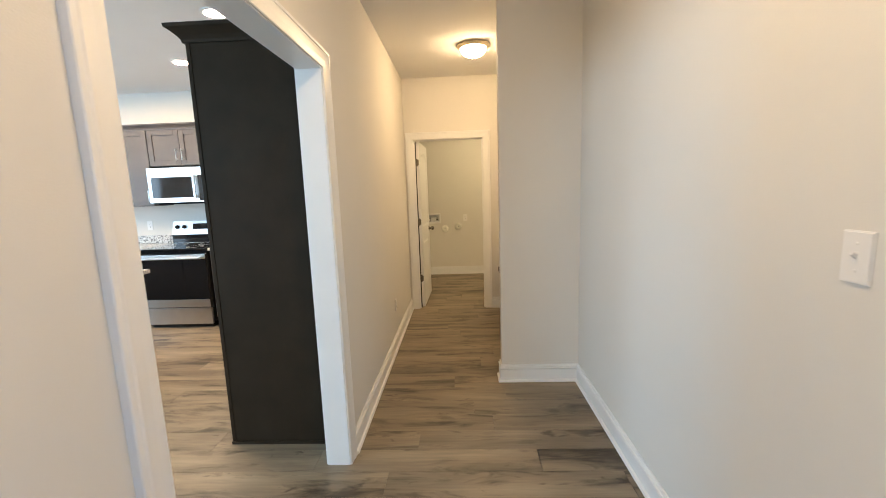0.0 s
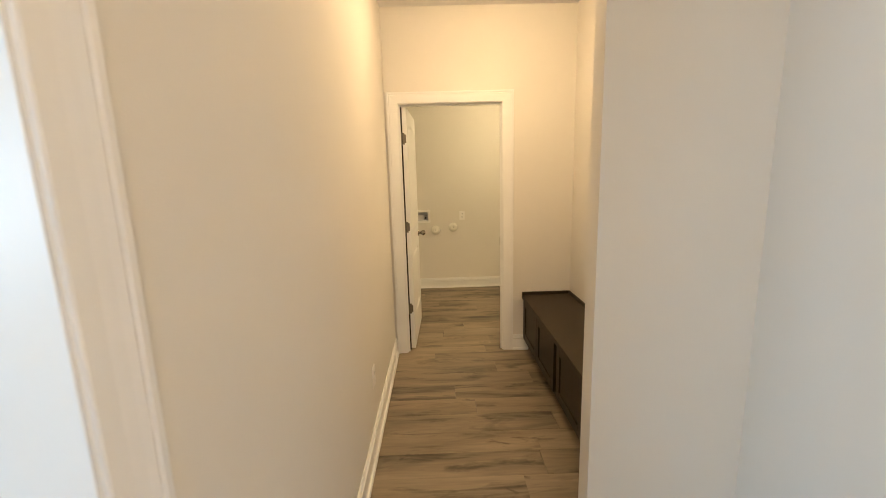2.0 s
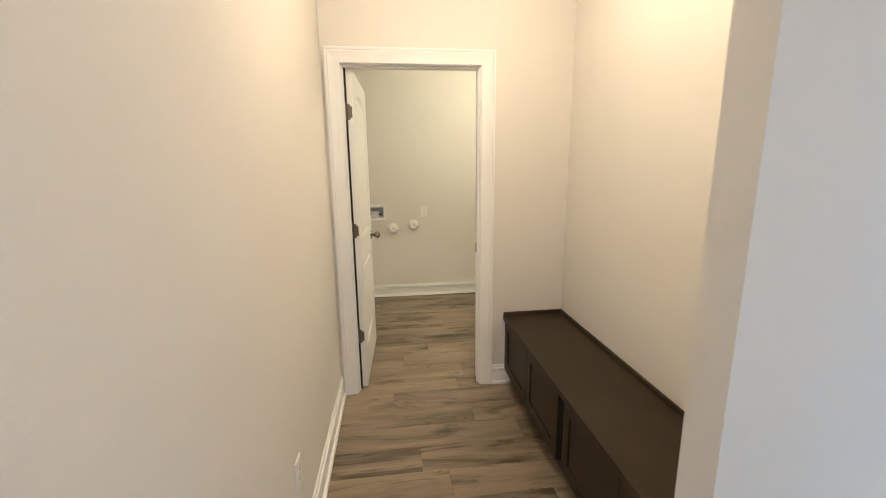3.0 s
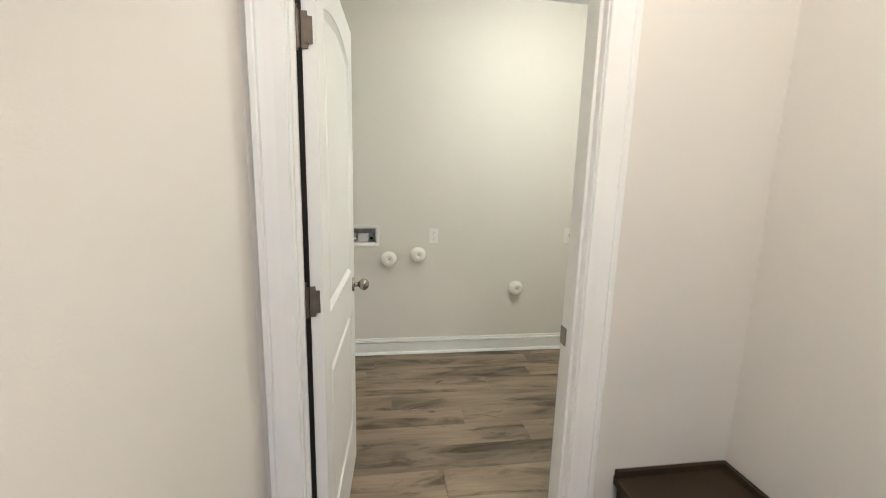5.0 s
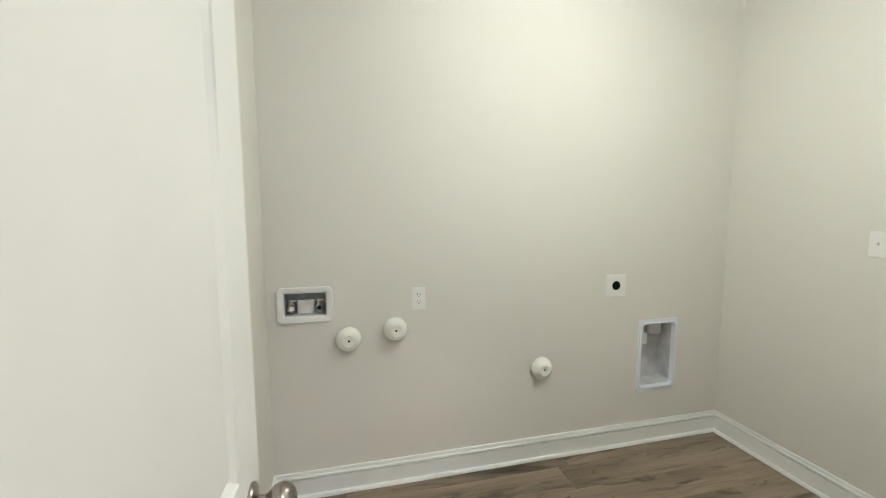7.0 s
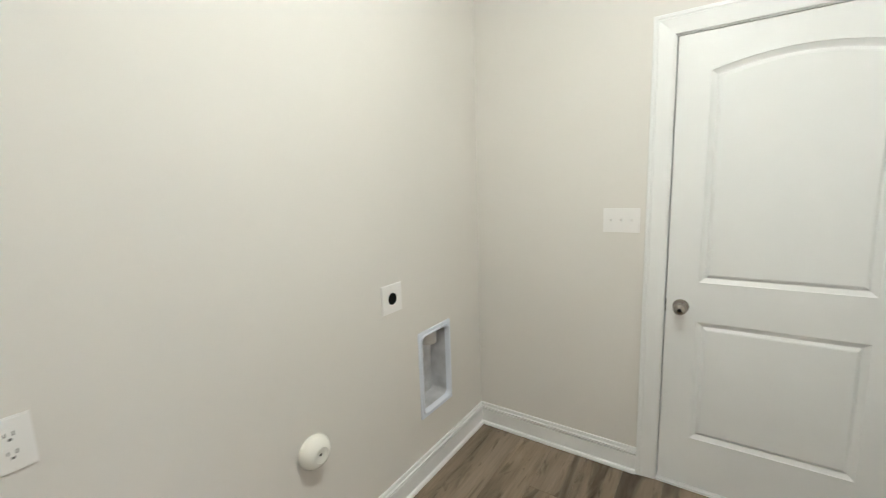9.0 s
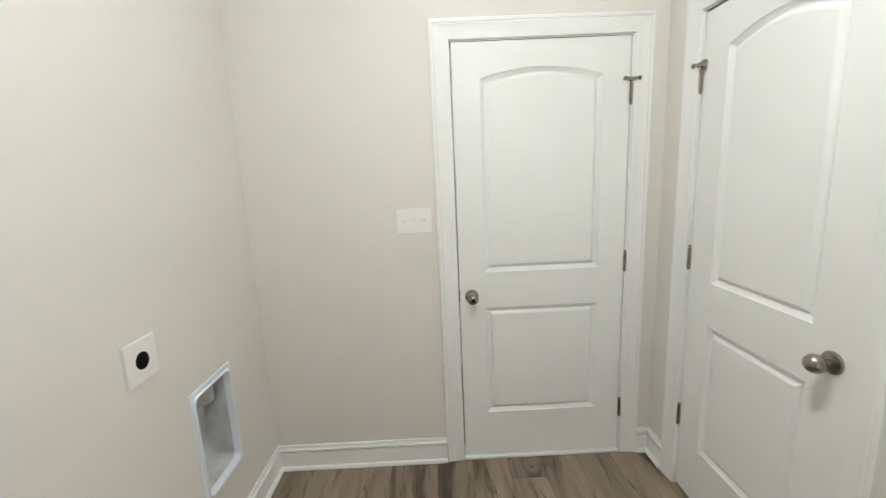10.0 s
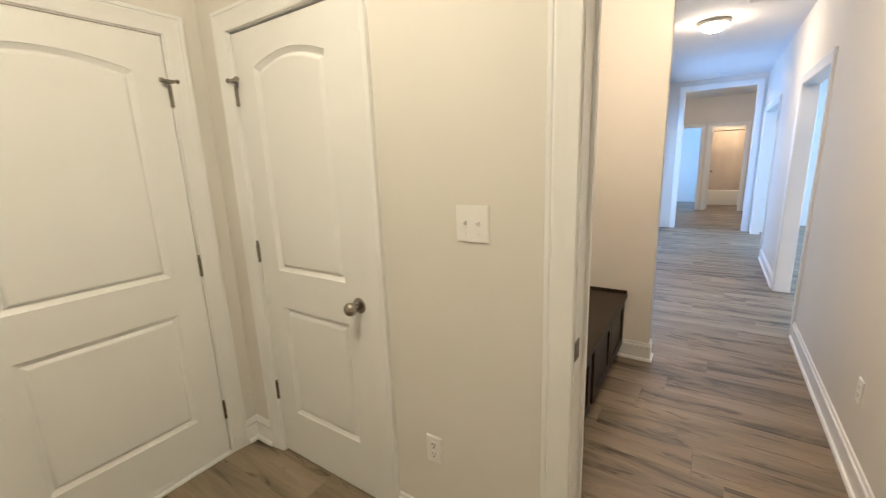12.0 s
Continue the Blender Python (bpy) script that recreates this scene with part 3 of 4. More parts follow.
def washer_box():
    cx, cz, w, h = (WB[0] + WB[1]) / 2, (WB[2] + WB[3]) / 2, WB[1] - WB[0], WB[3] - WB[2]
    e = thing("washer_valve_box", "white recessed washer outlet box with two chromed valves", "valve box", on_back(cx, cz))
    bm = bmesh.new()
    rim(bm, [(w + 0.056, h + 0.052, 0.024, 0.0), (w + 0.056, h + 0.052, 0.024, 0.008), (w + 0.050, h + 0.046, 0.022, 0.012), (w + 0.006, h + 0.006, 0.008, 0.012), (w - 0.004, h - 0.004, 0.006, 0.008),
             (w - 0.010, h - 0.010, 0.005, -0.004)])
    part("box_frame", bm, PLASTIC, e, "white plastic frame", True)
    bm = bmesh.new()
    rows = rim(bm, [(w - 0.010, h - 0.010, 0.005, -0.004), (w - 0.012, h - 0.012, 0.004, -0.100)])
    bm.faces.new(rows[-1])
    part("tray", bm, GALV_AND_SHADE, e, "recessed tray, coloured grey for the shade inside")
    for x in (-0.064, 0.064):
        bm = bmesh.new()
        lathe(bm, [(0, 0), (0.010, 0), (0.010, 0.030), (0.016, 0.031), (0.016, 0.045), (0.011, 0.046), (0.011, 0.062), (0, 0.062)], pose(x, -0.050, -h / 2 + 0.006), 14)
        lathe(bm, [(0, 0), (0.012, 0), (0.012, 0.024), (0.015, 0.025), (0.015, 0.034), (0, 0.034)], pose(x, -0.050, -0.022, -90), 14)
        v = part("valve", bm, CHROME, e, "chromed supply valve", True)
        part("valve_handle", boxed(x - 0.022, x + 0.012, -0.058, -0.040, 0.006, 0.016, 0.002), CHROME, v)
        part("port", turned([(0, 0.0342), (0.011, 0.0342), (0.010, 0.037), (0, 0.037)], pose(x, -0.050, -0.022, -90), 14), PLASTIC if x > 0 else DARKSLOT, v)
    part("drain_label", boxed(-0.040, 0.040, -0.052, -0.046, -h / 2 + 0.006, 0.014, 0.004), PLASTIC, e, "white drain knock-out plate")


washer_box()


def dryer_box():
    cx, cz, w, h = (DB[0] + DB[1]) / 2, (DB[2] + DB[3]) / 2, DB[1] - DB[0], DB[3] - DB[2]
    e = thing("dryer_vent_box", "white recessed dryer vent box with an open tray", "vent box", on_back(cx, cz))
    bm = bmesh.new()
    rim(bm, [(w + 0.034, h + 0.044, 0.008, 0.0), (w + 0.034, h + 0.044, 0.008, 0.003), (w + 0.030, h + 0.040, 0.007, 0.005), (w + 0.010, h + 0.010, 0.030, 0.006), (w + 0.004, h + 0.004, 0.030, 0.012),
             (w - 0.006, h - 0.006, 0.028, 0.012), (w - 0.014, h - 0.014, 0.026, 0.006), (w - 0.022, h - 0.022, 0.024, -0.014)])
    part("box_frame", bm, BLUEWHITE, e, "bluish-white moulded frame", True)
    bm = bmesh.new()
    rows = rim(bm, [(w - 0.022, h - 0.022, 0.024, -0.014), (w - 0.030, h - 0.034, 0.022, -0.108)])
    bm.faces.new(rows[-1])
    part("tray", bm, GALV_AND_SHADE, e, "grey sheet-metal tray")
    tag = part("paper_tag", boxed(0.025, 0.088, -0.060, -0.056, 0.052, 0.168, 0.001), PLASTIC, e, "white paper tag inside the tray")
    part("print", boxed(0.068, 0.080, -0.0558, -0.0552, 0.140, 0.152), DARKSLOT, tag)
    part("duct", turned([(0.054, -0.060), (0.054, 0.0), (0.050, 0.0), (0.050, -0.060)], pose(0, -0.055, h / 2 - 0.012), 24), STEEL, e, "round metal duct collar", True)


dryer_box()

CAP = [(0, -0.001), (0.056, -0.001), (0.0615, 0.006), (0.0625, 0.014), (0.060, 0.024), (0.053, 0.037), (0.043, 0.047), (0.034, 0.052), (0.028, 0.054), (0.026, 0.052),
       (0.010, 0.051), (0.006, 0.048), (0, 0.047)]


def drain_cap(x, z, label):
    e = thing("pipe_cover", label, "pipe cover", on_back(x, z), "round covers on the laundry wall")
    part("dome", turned(CAP, pose(0, 0, 0, -90), 36), PORCEL, e, "", True)
    part("hole", turned([(0, 0.0472), (0.0055, 0.0472), (0.005, 0.0482), (0, 0.0482)], pose(0, 0, 0, -90), 12), DARKSLOT, e)


drain_cap(0.363, 0.797, "round white domed cover under the washer box")
drain_cap(0.593, 0.831, "round white domed cover below the duplex outlet")
drain_cap(1.408, 0.546, "round white domed cover low on the wall")

# ---- ceiling lamps ----


def flush_light(x, y, bulb, label, r=0.148):
    e = thing("ceiling_light", label, "ceiling light", pose(x, y, CEIL))
    k = r / 0.148
    part("rim", turned([(0, 0), (0.120 * k, 0), (0.148 * k, -0.006), (0.150 * k, -0.014), (0.142 * k, -0.026), (0.128 * k, -0.036), (0.120 * k, -0.036), (0.118 * k, -0.010), (0, -0.010)], None, 40), FIXTURE, e, "brushed nickel rim", True)
    part("shade", turned([(0.117 * k, -0.030), (0.113 * k, -0.050), (0.098 * k, -0.073), (0.072 * k, -0.092), (0.040 * k, -0.104), (0.012 * k, -0.107), (0, -0.107)], None, 40), bulb, e, "lit frosted glass bowl", True)
    part("finial", turned([(0, -0.123), (0.006, -0.120), (0.008, -0.113), (0.010, -0.106), (0, -0.105)], None, 14), NICKEL, e, "", True)


flush_light(0.79, -1.0, BULB, "round flush ceiling light with a frosted bowl and nickel rim")
flush_light(0.76, -4.05, BULB, "round flush ceiling light with a frosted bowl and nickel rim")
flush_light(0.65, -8.7, BULB, "round flush ceiling light beyond the cased opening")
flush_light(1.38, 1.00, BULB2, "round flush ceiling light over the laundry")
# The bathroom's lamp is out of view, added to light that room warmly.
flush_light(0.37, -11.9, BULB, "unseen round flush ceiling light added to light the bathroom")


def can_light(x, y):
    e = thing("recessed_light", "round white recessed downlight, switched on", "recessed light", pose(x, y, CEIL), "recessed lights in the kitchen")
    part("trim_ring", turned([(0.095, -0.0005), (0.095, -0.006), (0.075, -0.009), (0.072, -0.004), (0.072, -0.0005)], None, 32), TRIM, e, "", True)
    part("lens", turned([(0, -0.005), (0.071, -0.005), (0.071, -0.001), (0, -0.001)], None, 32), CAN, e)


for cx_, cy_ in ((-1.97, -0.93), (-1.05, -1.90), (-2.84, -0.92), (-1.99, -1.87), (-2.9, -1.87), (-3.8, -0.92)):
    can_light(cx_, cy_)


def hall_vent():
    e = thing("ceiling_vent", "white slatted air vent in the hall ceiling", "air vent", pose(0.36, -3.55, CEIL))
    part("frame", boxed(-0.16, 0.16, -0.09, 0.09, -0.008, 0, 0.002), TRIM, e)
    for i in range(7):
        part("slat", boxed(-0.14, 0.14, -0.072 + i * 0.021, -0.060 + i * 0.021, -0.013, -0.008), TRIM, e)


hall_vent()


def smoke_alarm():
    e = thing("smoke_alarm", "round white smoke alarm on the hall ceiling", "smoke alarm", pose(0.66, -7.55, CEIL))
    part("housing", turned([(0, 0), (0.068, 0), (0.068, -0.012), (0.060, -0.026), (0.040, -0.034), (0, -0.035)], None, 28), PLASTIC, e, "", True)
    part("button", turned([(0, -0.035), (0.012, -0.035), (0.011, -0.038), (0, -0.038)], pose(0.02, 0, 0), 14), COPPER, e)


smoke_alarm()

# ---- the bench in the niche ----


def shaker(bm, x0, x1, z0, z1, y, fr=0.058, t=0.019, rec=0.010):
    """A shaker front in the x-z plane, facing -y, its face at y."""
    box(bm, x0, x0 + fr, y, y + t, z0, z1, 0.0015)
    box(bm, x1 - fr, x1, y, y + t, z0, z1, 0.0015)
    box(bm, x0 + fr, x1 - fr, y, y + t, z0, z0 + fr, 0.0015)
    box(bm, x0 + fr, x1 - fr, y, y + t, z1 - fr, z1, 0.0015)
    box(bm, x0 + fr - 0.002, x1 - fr + 0.002, y + rec, y + t - 0.002, z0 + fr - 0.002, z1 - fr + 0.002)
    return bm


def bench():
    # local x runs along the niche from its far end, y into the wall, z up
    e = thing("bench", "dark espresso wooden built-in bench with panelled fronts in a niche", "bench", pose(1.090, -0.001, 0, 0, 0, -90))
    L = 1.856
    for a, b in ((0.003, 0.900), (0.955, L)):
        part("cabinet_body", boxed(a, b, 0.019, 0.388, 0.095, 0.458), BENCHM, e)
    # Near-black fill puts the shade of the gap into the colour; toe kick likewise.
    part("gap_fill", boxed(0.900, 0.955, 0.060, 0.388, 0.095, 0.458), TOE, e, "near-black fill for the shaded gap between the two units")
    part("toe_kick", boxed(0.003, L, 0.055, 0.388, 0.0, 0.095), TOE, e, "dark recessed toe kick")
    for a, b in ((0.006, 0.450), (0.454, 0.897), (0.958, 1.408), (1.412, L - 0.004)):
        part("front_panel", shaker(bmesh.new(), a, b, 0.100, 0.455, 0.0), BENCHM, e)
    part("seat", boxed(0.0, L, -0.014, 0.392, 0.459, 0.488, 0.003), BENCHM, e, "plain dark wooden seat")
    part("lip", boxed(0.0, 0.016, -0.012, 0.378, 0.488, 0.512, 0.003), BENCHM, e)
    part("lip", boxed(L - 0.016, L, -0.012, 0.378, 0.488, 0.512, 0.003), BENCHM, e)
    part("lip", boxed(0.0, L, 0.378, 0.394, 0.488, 0.512, 0.003), BENCHM, e)


bench()

# ---- kitchen ----


def bar_pull(e, x, z, y, length, upright):
    bm = bmesh.new()
    if upright:
        lathe(bm, [(0, 0), (0.006, 0), (0.006, length), (0, length)], pose(x, y - 0.030, z - length / 2), 12)
        for s in (-0.36, 0.36):
            lathe(bm, [(0, 0), (0.005, 0), (0.005, 0.030), (0, 0.030)], pose(x, y, z + s * length, 90), 10)
    else:
        lathe(bm, [(0, 0), (0.006, 0), (0.006, length), (0, length)], pose(x - length / 2, y - 0.030, z, 0, 90), 12)
        for s in (-0.36, 0.36):
            lathe(bm, [(0, 0), (0.005, 0), (0.005, 0.030), (0, 0.030)], pose(x + s * length, y, z, 90), 10)
    part("handle", bm, STEEL, e, "brushed steel bar pull", True)


CROWN = [(0, 0), (0.008, 0), (0.010, 0.012), (0.018, 0.026), (0.034, 0.044), (0.044, 0.052), (0.046, 0.066), (0, 0.066)]


def upper_cabinet(x0, x1, z0, z1, doors, pulls, label, yb=0.099, depth=0.325, mat=None):
    mat = mat or CAB_LIT
    y0 = yb - depth
    e = thing("wall_cabinet", label, "wall cabinet", pose(x0, y0, z0), "kitchen wall cabinets")
    w, h = x1 - x0, z1 - z0
    part("cabinet_body", boxed(0, w, 0.020, depth, 0, h), mat, e)
    part("crown_moulding", sweep(bmesh.new(), [(w, depth), (w, 0), (0, 0), (0, depth)][::-1], [(-o, q) for o, q in CROWN], lambda u, v, q: (u, v, h + q - 0.004)), mat, e)
    dw = w / doors
    for i in range(doors):
        d = part("cabinet_door", shaker(bmesh.new(), i * dw + 0.002, (i + 1) * dw - 0.002, 0.003, h - 0.004, 0.0), mat, e)
        bar_pull(d, i * dw + (dw - 0.035 if pulls[i] else 0.035), 0.12, 0.0, 0.13, True)


upper_cabinet(-2.965, -2.205, 1.850, 2.260, 2, (1, 0), "grey-brown two-door cabinet over the microwave")
upper_cabinet(-3.455, -2.972, 1.390, 2.260, 1, (1,), "tall grey-brown single-door wall cabinet")
upper_cabinet(-4.330, -3.462, 1.390, 2.090, 2, (1, 0), "low grey-brown two-door wall cabinet")


def base_cabinet(x0, x1, label, y0=-0.505, y1=0.099):
    e = thing("base_cabinet", label, "base cabinet", pose(x0, y0, 0), "kitchen base cabinets")
    w, d = x1 - x0, y1 - y0
    part("cabinet_body", boxed(0, w, 0.020, d, 0.10, 0.878), CAB_LIT, e)
    part("toe_kick", boxed(0, w, 0.075, d, 0, 0.10), TOE, e)
    dr = part("drawer", shaker(bmesh.new(), 0.003, w - 0.003, 0.715, 0.870, 0.0, 0.035), CAB_LIT, e)
    bar_pull(dr, w / 2, 0.79, 0.0, 0.13, False)
    n = 2 if w > 0.6 else 1
    for i in range(n):
        dd = part("cabinet_door", shaker(bmesh.new(), i * w / n + 0.003, (i + 1) * w / n - 0.003, 0.105, 0.708, 0.0), CAB_LIT, e)
        bar_pull(dd, i * w / n + (w / n - 0.04 if i == 0 else 0.04), 0.62, 0.0, 0.13, True)


base_cabinet(-3.495, -2.995, "grey-brown base cabinet with a drawer beside the range")
base_cabinet(-4.420, -3.500, "grey-brown base cabinet with a wide drawer")
base_cabinet(-5.30, -4.425, "grey-brown base cabinet at the counter's end")
base_cabinet(-2.200, -1.80, "narrow grey-brown base cabinet beside the range")
for a, b in ((-5.30, -2.993), (-2.203, -1.80)):
    ct = thing("worktop", "speckled grey granite worktop with a low backsplash", "worktop", pose((a + b) / 2, -0.2, 0.879))
    w = b - a
    part("slab", boxed(-w / 2, w / 2, -0.335, 0.298, 0, 0.035, 0.004), GRANITE, ct)
    part("backsplash", boxed(-w / 2 if a > -3 else -w / 2 + 0.87, w / 2, 0.277, 0.298, 0.035, 0.135, 0.003), GRANITE, ct)


def kitchen_range():
    e = thing("range", "stainless steel electric range with a black glass door", "range", pose(-2.985, -0.575, 0))
    w = 0.770
    part("body", boxed(0, w, 0.045, 0.67, 0.06, 0.900, 0.004), BLACKG, e, "black side panels")
    part("foot_rail", boxed(0.02, w - 0.02, 0.06, 0.60, 0.0, 0.06), TOE, e)
    part("drawer", boxed(0.003, w - 0.003, 0.012, 0.045, 0.045, 0.235, 0.006), STEEL, e, "brushed steel storage drawer")
    d = part("oven_door", boxed(0.003, w - 0.003, 0.010, 0.045, 0.245, 0.850, 0.006), BLACKG, e, "black glass oven door")
    part("door_band", boxed(0.003, w - 0.003, 0.004, 0.012, 0.247, 0.335, 0.003), STEEL, d)
    part("door_top_band", boxed(0.003, w - 0.003, 0.004, 0.012, 0.800, 0.850, 0.003), STEEL, d)
    bm = turned([(0, 0), (0.014, 0), (0.014, w - 0.06), (0, w - 0.06)], pose(0.03, -0.035, 0.815, 0, 90), 16)
    for x in (0.06, w - 0.06):
        box(bm, x - 0.012, x + 0.012, -0.035, 0.006, 0.803, 0.827, 0.003)
    part("handle", bm, STEEL, d, "wide steel bar handle", True)
    part("cooktop", boxed(0, w, 0.0, 0.60, 0.900, 0.918, 0.004), BLACKG, e, "black glass cooktop")
    for x, y, r in ((0.20, 0.17, 0.10), (0.56, 0.17, 0.08), (0.20, 0.43, 0.08), (0.56, 0.43, 0.10)):
        part("burner_ring", turned([(r, 0.9182), (r + 0.004, 0.9184), (r + 0.008, 0.9182)], pose(x, y, 0), 32), COPPER, e)
    bm = bmesh.new()
    prism(bm, [(0.590, 0.918), (0.672, 0.918), (0.672, 1.185), (0.635, 1.185), (0.605, 1.05), (0.600, 1.02)], 0, w, lambda u, v, q: (q, u, v))
    b = part("control_panel", bm, STEEL, e, "steel control panel with knobs and a display")
    part("panel_base", boxed(0.004, w - 0.004, 0.582, 0.592, 0.92, 1.02), BLACKG, b)
    tilt = pose(0, 0.620, 1.115, -12.5)
    bm = boxed(0.26, 0.53, -0.006, 0.002, -0.032, 0.038, 0.002)
    bmesh.ops.transform(bm, matrix=tilt, verts=bm.verts[:])
    part("display", bm, BLACKG, b)
    for x in (0.06, 0.15, 0.62, 0.71):
        part("knob", turned([(0, 0), (0.024, 0), (0.023, 0.010), (0.019, 0.024), (0, 0.025)], pose(x, 0, 0) @ tilt @ pose(0, -0.002, 0.0, 90), 20), DARKSLOT if x in (0.06, 0.15) else STEEL, b, "", True)


kitchen_range()


def microwave():
    e = thing("microwave", "stainless steel over-the-range microwave with a dark window", "microwave", pose(-2.965, -0.300, 1.420))
    w, h = 0.757, 0.405
    part("case", boxed(0, w, 0.030, 0.398, 0.004, h), STEEL, e)
    part("vent", boxed(0.06, w - 0.06, 0.05, 0.35, -0.016, 0.004), DARKSLOT, e, "dark underside vent")
    d = part("door", boxed(0.0, w, 0.0, 0.030, 0.004, h, 0.004), STEEL, e, "steel door")
    part("window", boxed(0.045, 0.540, -0.004, 0.002, 0.060, 0.295, 0.002), BLACKG, d, "dark glass window")
    part("keypad", boxed(0.600, w - 0.012, -0.004, 0.002, 0.020, 0.310, 0.002), BLACKG, d, "black keypad")
    bm = boxed(0.552, 0.582, -0.040, -0.022, 0.045, 0.315, 0.007)
    for z in (0.06, 0.285):
        box(bm, 0.556, 0.578, -0.024, 0.002, z, z + 0.02)
    part("handle", bm, STEEL, d, "upright steel handle", True)
    part("badge", turned([(0, 0), (0.010, 0), (0.009, 0.002), (0, 0.002)], pose(0.375, 0, 0.352, 90), 16), COPPER, d)


microwave()
outlet(pose(-3.32, 0.10, 1.14, 0, 0, 180), "white duplex outlet above the granite backsplash")
outlet(pose(-4.05, 0.10, 1.14, 0, 0, 180), "white duplex outlet above the granite backsplash")


def island():
    e = thing("kitchen_island", "dark espresso kitchen island with a granite top", "kitchen island", pose(-2.0, -2.39, 0))
    part("cabinet_body", boxed(-2.1, -0.022, 0.02, 0.58, 0.10, 0.878), CAB_LIT, e)
    bm = bmesh.new()
    prism(bm, [(0, 0.0), (0.535, 0.0), (0.535, 0.10), (0.60, 0.10), (0.60, 0.878), (0, 0.878)], -0.021, 0, lambda u, v, q: (q, u, v))
    part("end_panel", bm, CAB, e, "end panel with a toe notch, in the shaded copy of the stain")
    # Window light on this face is put in by the lighter stain.
    part("back_panel", boxed(-2.1, -0.022, 0.0, 0.019, 0.0, 0.878), CAB_LIT, e, "back panel in the window-lit copy of the stain")
    part("toe_kick", boxed(-2.1, -0.03, 0.03, 0.53, 0, 0.10), TOE, e)
    part("shoe", boxed(0.0005, 0.012, 0.0, 0.535, 0.0, 0.018, 0.003), CAB, e)
    part("worktop", boxed(-2.2, 0.10, -0.22, 0.63, 0.879, 0.914, 0.005), GRANITE, e, "speckled granite slab")
    o = part("outlet", boxed(0.0, 0.005, 0.06, 0.13, 0.62, 0.735, 0.001), DARKSLOT, e, "black outlet on the end panel")
    for i in range(3):
        d = part("cabinet_door", shaker(bmesh.new(), -0.69 - i * 0.67, -0.03 - i * 0.67, 0.105, 0.870, 0.581), CAB_LIT, e)


island()


def fridge_surround():
    e = thing("fridge_surround", "dark espresso tall fridge panel cabinet with crown moulding", "fridge cabinet", pose(-0.128, -2.70, 0))
    part("side_panel", boxed(-0.624, 0.0, 0.0, 0.019, 0.0, 2.270, 0.001), CAB, e, "tall dark side panel")
    part("edge_strip", boxed(-0.646, -0.625, -0.004, 0.024, 0.0, 2.270, 0.002), CAB, e)
    part("side_panel", boxed(-0.600, 0.0, 0.96, 0.979, 0.0, 2.270, 0.001), CAB, e)
    part("cabinet_body", boxed(-0.600, 0.0, 0.020, 0.959, 1.83, 2.268), CAB, e)
    part("crown_moulding", sweep(bmesh.new(), [(0, 0), (-0.646, 0), (-0.646, 0.979), (0, 0.979)], [(o * 1.5, q) for o, q in CROWN], lambda u, v, q: (u, v, 2.266 + q * 1.2)), CAB, e)
    part("shoe", boxed(-0.646, 0.0, -0.014, -0.0045, 0.0, 0.018, 0.002), CAB, e)


fridge_surround()

# ---- bathroom beyond the back hall ----


def shower():
    e = thing("shower_surround", "beige tub and shower surround with a dark curtain rod", "shower", pose(0.375, -12.95, 0))
    part("tub", boxed(-0.48, 0.48, 0.0, 0.75, 0, 0.42, 0.03), PORCEL, e, "white tub")
    part("surround_panel", boxed(-0.48, 0.48, -0.045, -0.02, 0.40, 2.05, 0.01), TILE, e)
    part("curtain_rod", turned([(0, 0), (0.013, 0), (0.013, 0.97), (0, 0.97)], pose(-0.485, 0.72, 1.98, 0, 90), 12), NICKEL, e)
    bm = bmesh.new()
    n = 40
    pts = [(-0.47 + 0.86 * i / n, 0.72 + 0.004 * math.sin(i * 0.6)) for i in range(n + 1)]
    prism(bm, pts + [(x, y + 0.004) for x, y in pts[::-1]], 0.30, 1.965, flat)
    part("curtain", bm, TILE, e, "beige shower curtain")


shower()
d4 = door_leaf("door_4", 0.69, "white two-panel bathroom door standing open", pose(0.765, -11.23, 0.012, 0, 0, -88))
add_knob(d4, 0.63, 0.925, -0.035, -1)

# ---- floor planks ----
PW, PL = 0.182, 1.22


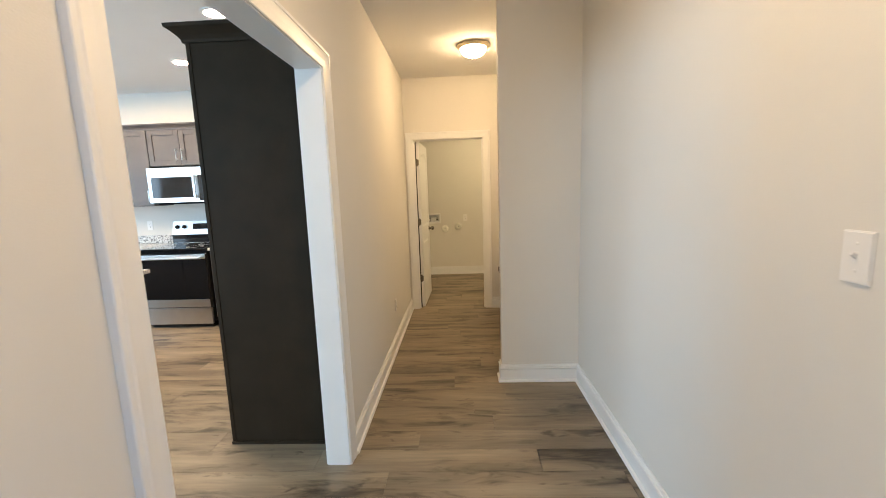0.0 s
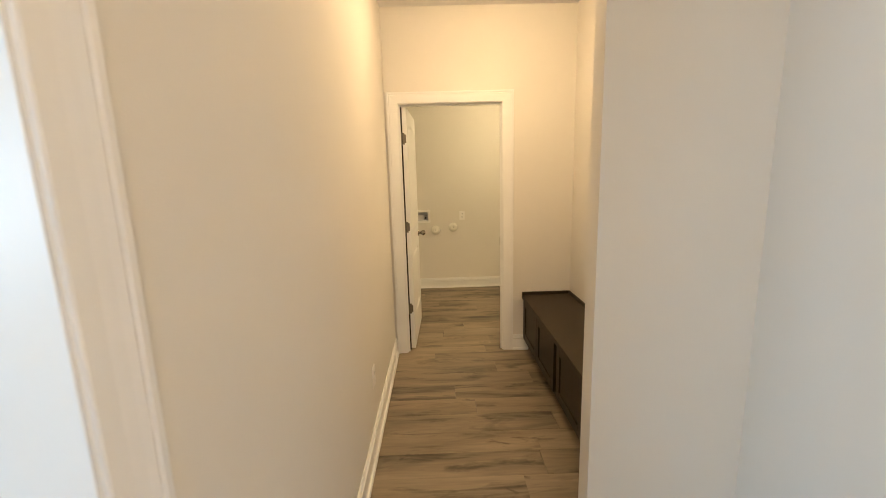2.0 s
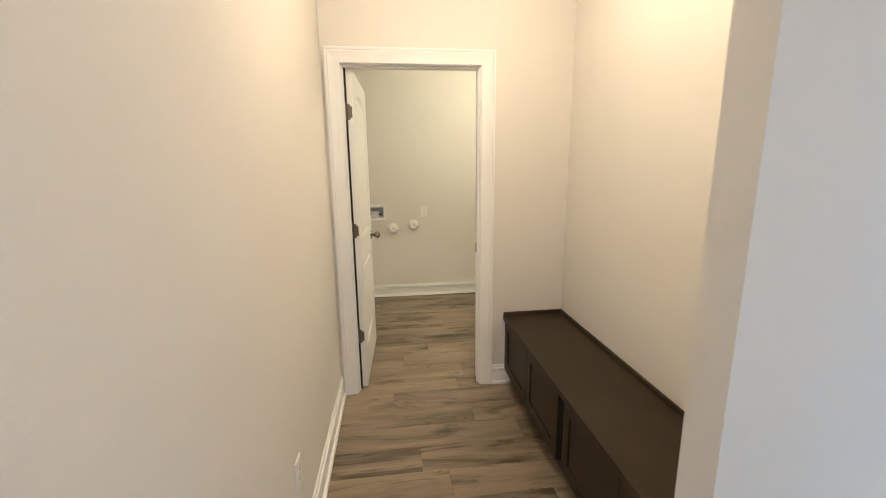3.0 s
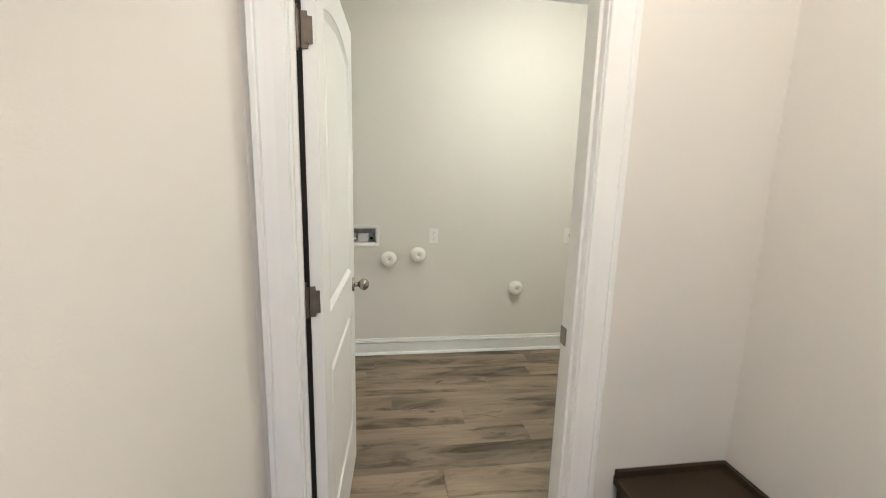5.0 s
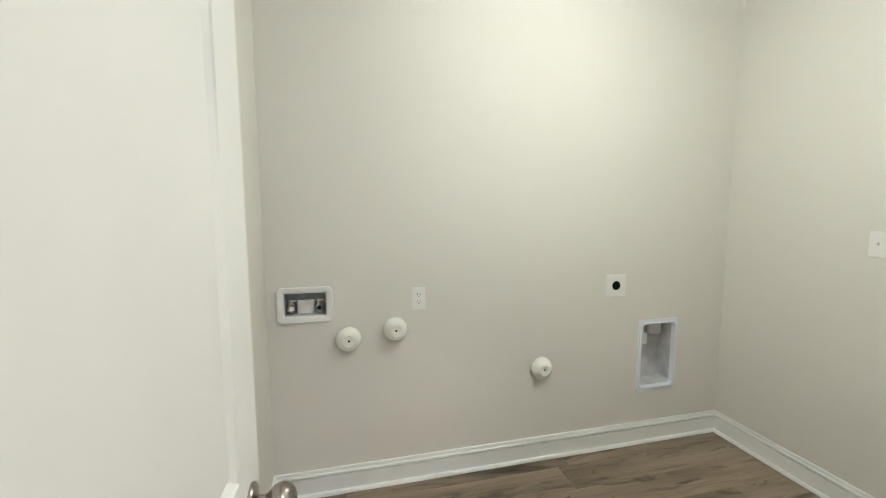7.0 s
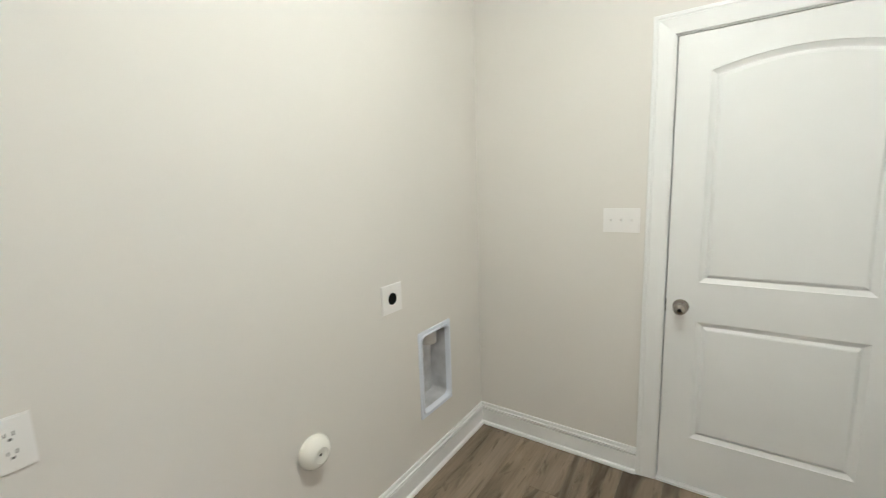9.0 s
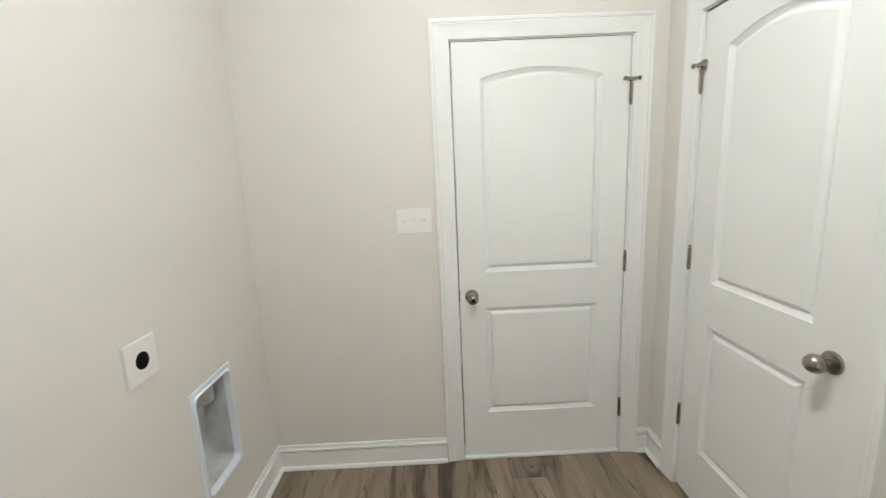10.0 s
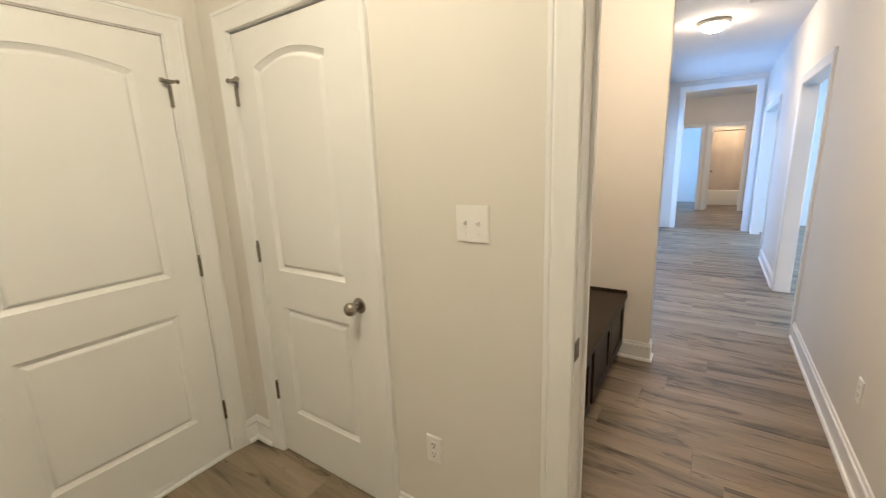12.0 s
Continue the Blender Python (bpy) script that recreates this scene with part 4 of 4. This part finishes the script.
def plank_mesh(length):
    """A plank with eased top edges, centred, its top at z = 0."""
    g, c = 0.0003, 0.0009
    a, b = length / 2 - g, PW / 2 - g
    v = [(-a, -b, -0.006), (a, -b, -0.006), (a, b, -0.006), (-a, b, -0.006), (-a, -b, -0.0010), (a, -b, -0.0010), (a, b, -0.0010), (-a, b, -0.0010),
         (-a + c, -b + c, 0), (a - c, -b + c, 0), (a - c, b - c, 0), (-a + c, b - c, 0)]
    f = [(8, 9, 10, 11), (4, 5, 9, 8), (5, 6, 10, 9), (6, 7, 11, 10), (7, 4, 8, 11), (0, 1, 5, 4), (1, 2, 6, 5), (2, 3, 7, 6), (3, 0, 4, 7)]
    return v, f


def floor_span(y):
    """Where a row of planks starts and ends, wall to wall."""
    if y > 0.05:
        return WB0 + 0.02, 3.72
    if y > -0.85:
        return -5.62, XR + 0.08
    if y > -8.0:
        return -5.62, HX + 0.08
    if y > -9.05:
        return -5.62, 4.22
    return -0.20, 4.22


def lay_floor():
    rng = random.Random(7)
    cuts = {}
    far_v, far_f = [], []
    count = 0
    for j in range(-71, 12):
        y = j * PW + 0.05
        lo, hi = floor_span(y)
        x = -5.7 - rng.random() * PL
        while x < hi:
            a, b = max(x, lo), min(x + PL, hi)
            x += PL
            if b - a < 0.06:
                continue
            ln, cx = round(b - a, 2), (a + b) / 2
            v, f = plank_mesh(ln)
            if -5.3 < y and cx > -2.6 and count < 300:
                if ln not in cuts:
                    cuts[ln] = bpy.data.meshes.new("plank")
                    cuts[ln].from_pydata(v, [], f)
                    cuts[ln].materials.append(WOOD)
                ob = new("plank", cuts[ln])
                ob.location = (cx, y, 0)
                ob.parent = FLOOR
                count += 1
            else:
                o = len(far_v)
                far_v += [(p[0] + cx, p[1] + y, p[2]) for p in v]
                far_f += [tuple(q + o for q in t) for t in f]
    fm = bpy.data.meshes.new("far_planks")
    fm.from_pydata(far_v, [], far_f)
    fm.materials.append(WOODS)
    ob = new("far_planks", fm)
    ob.parent = FLOOR
    tagged(ob, "grey-brown oak planks", kind="stuff")


lay_floor()
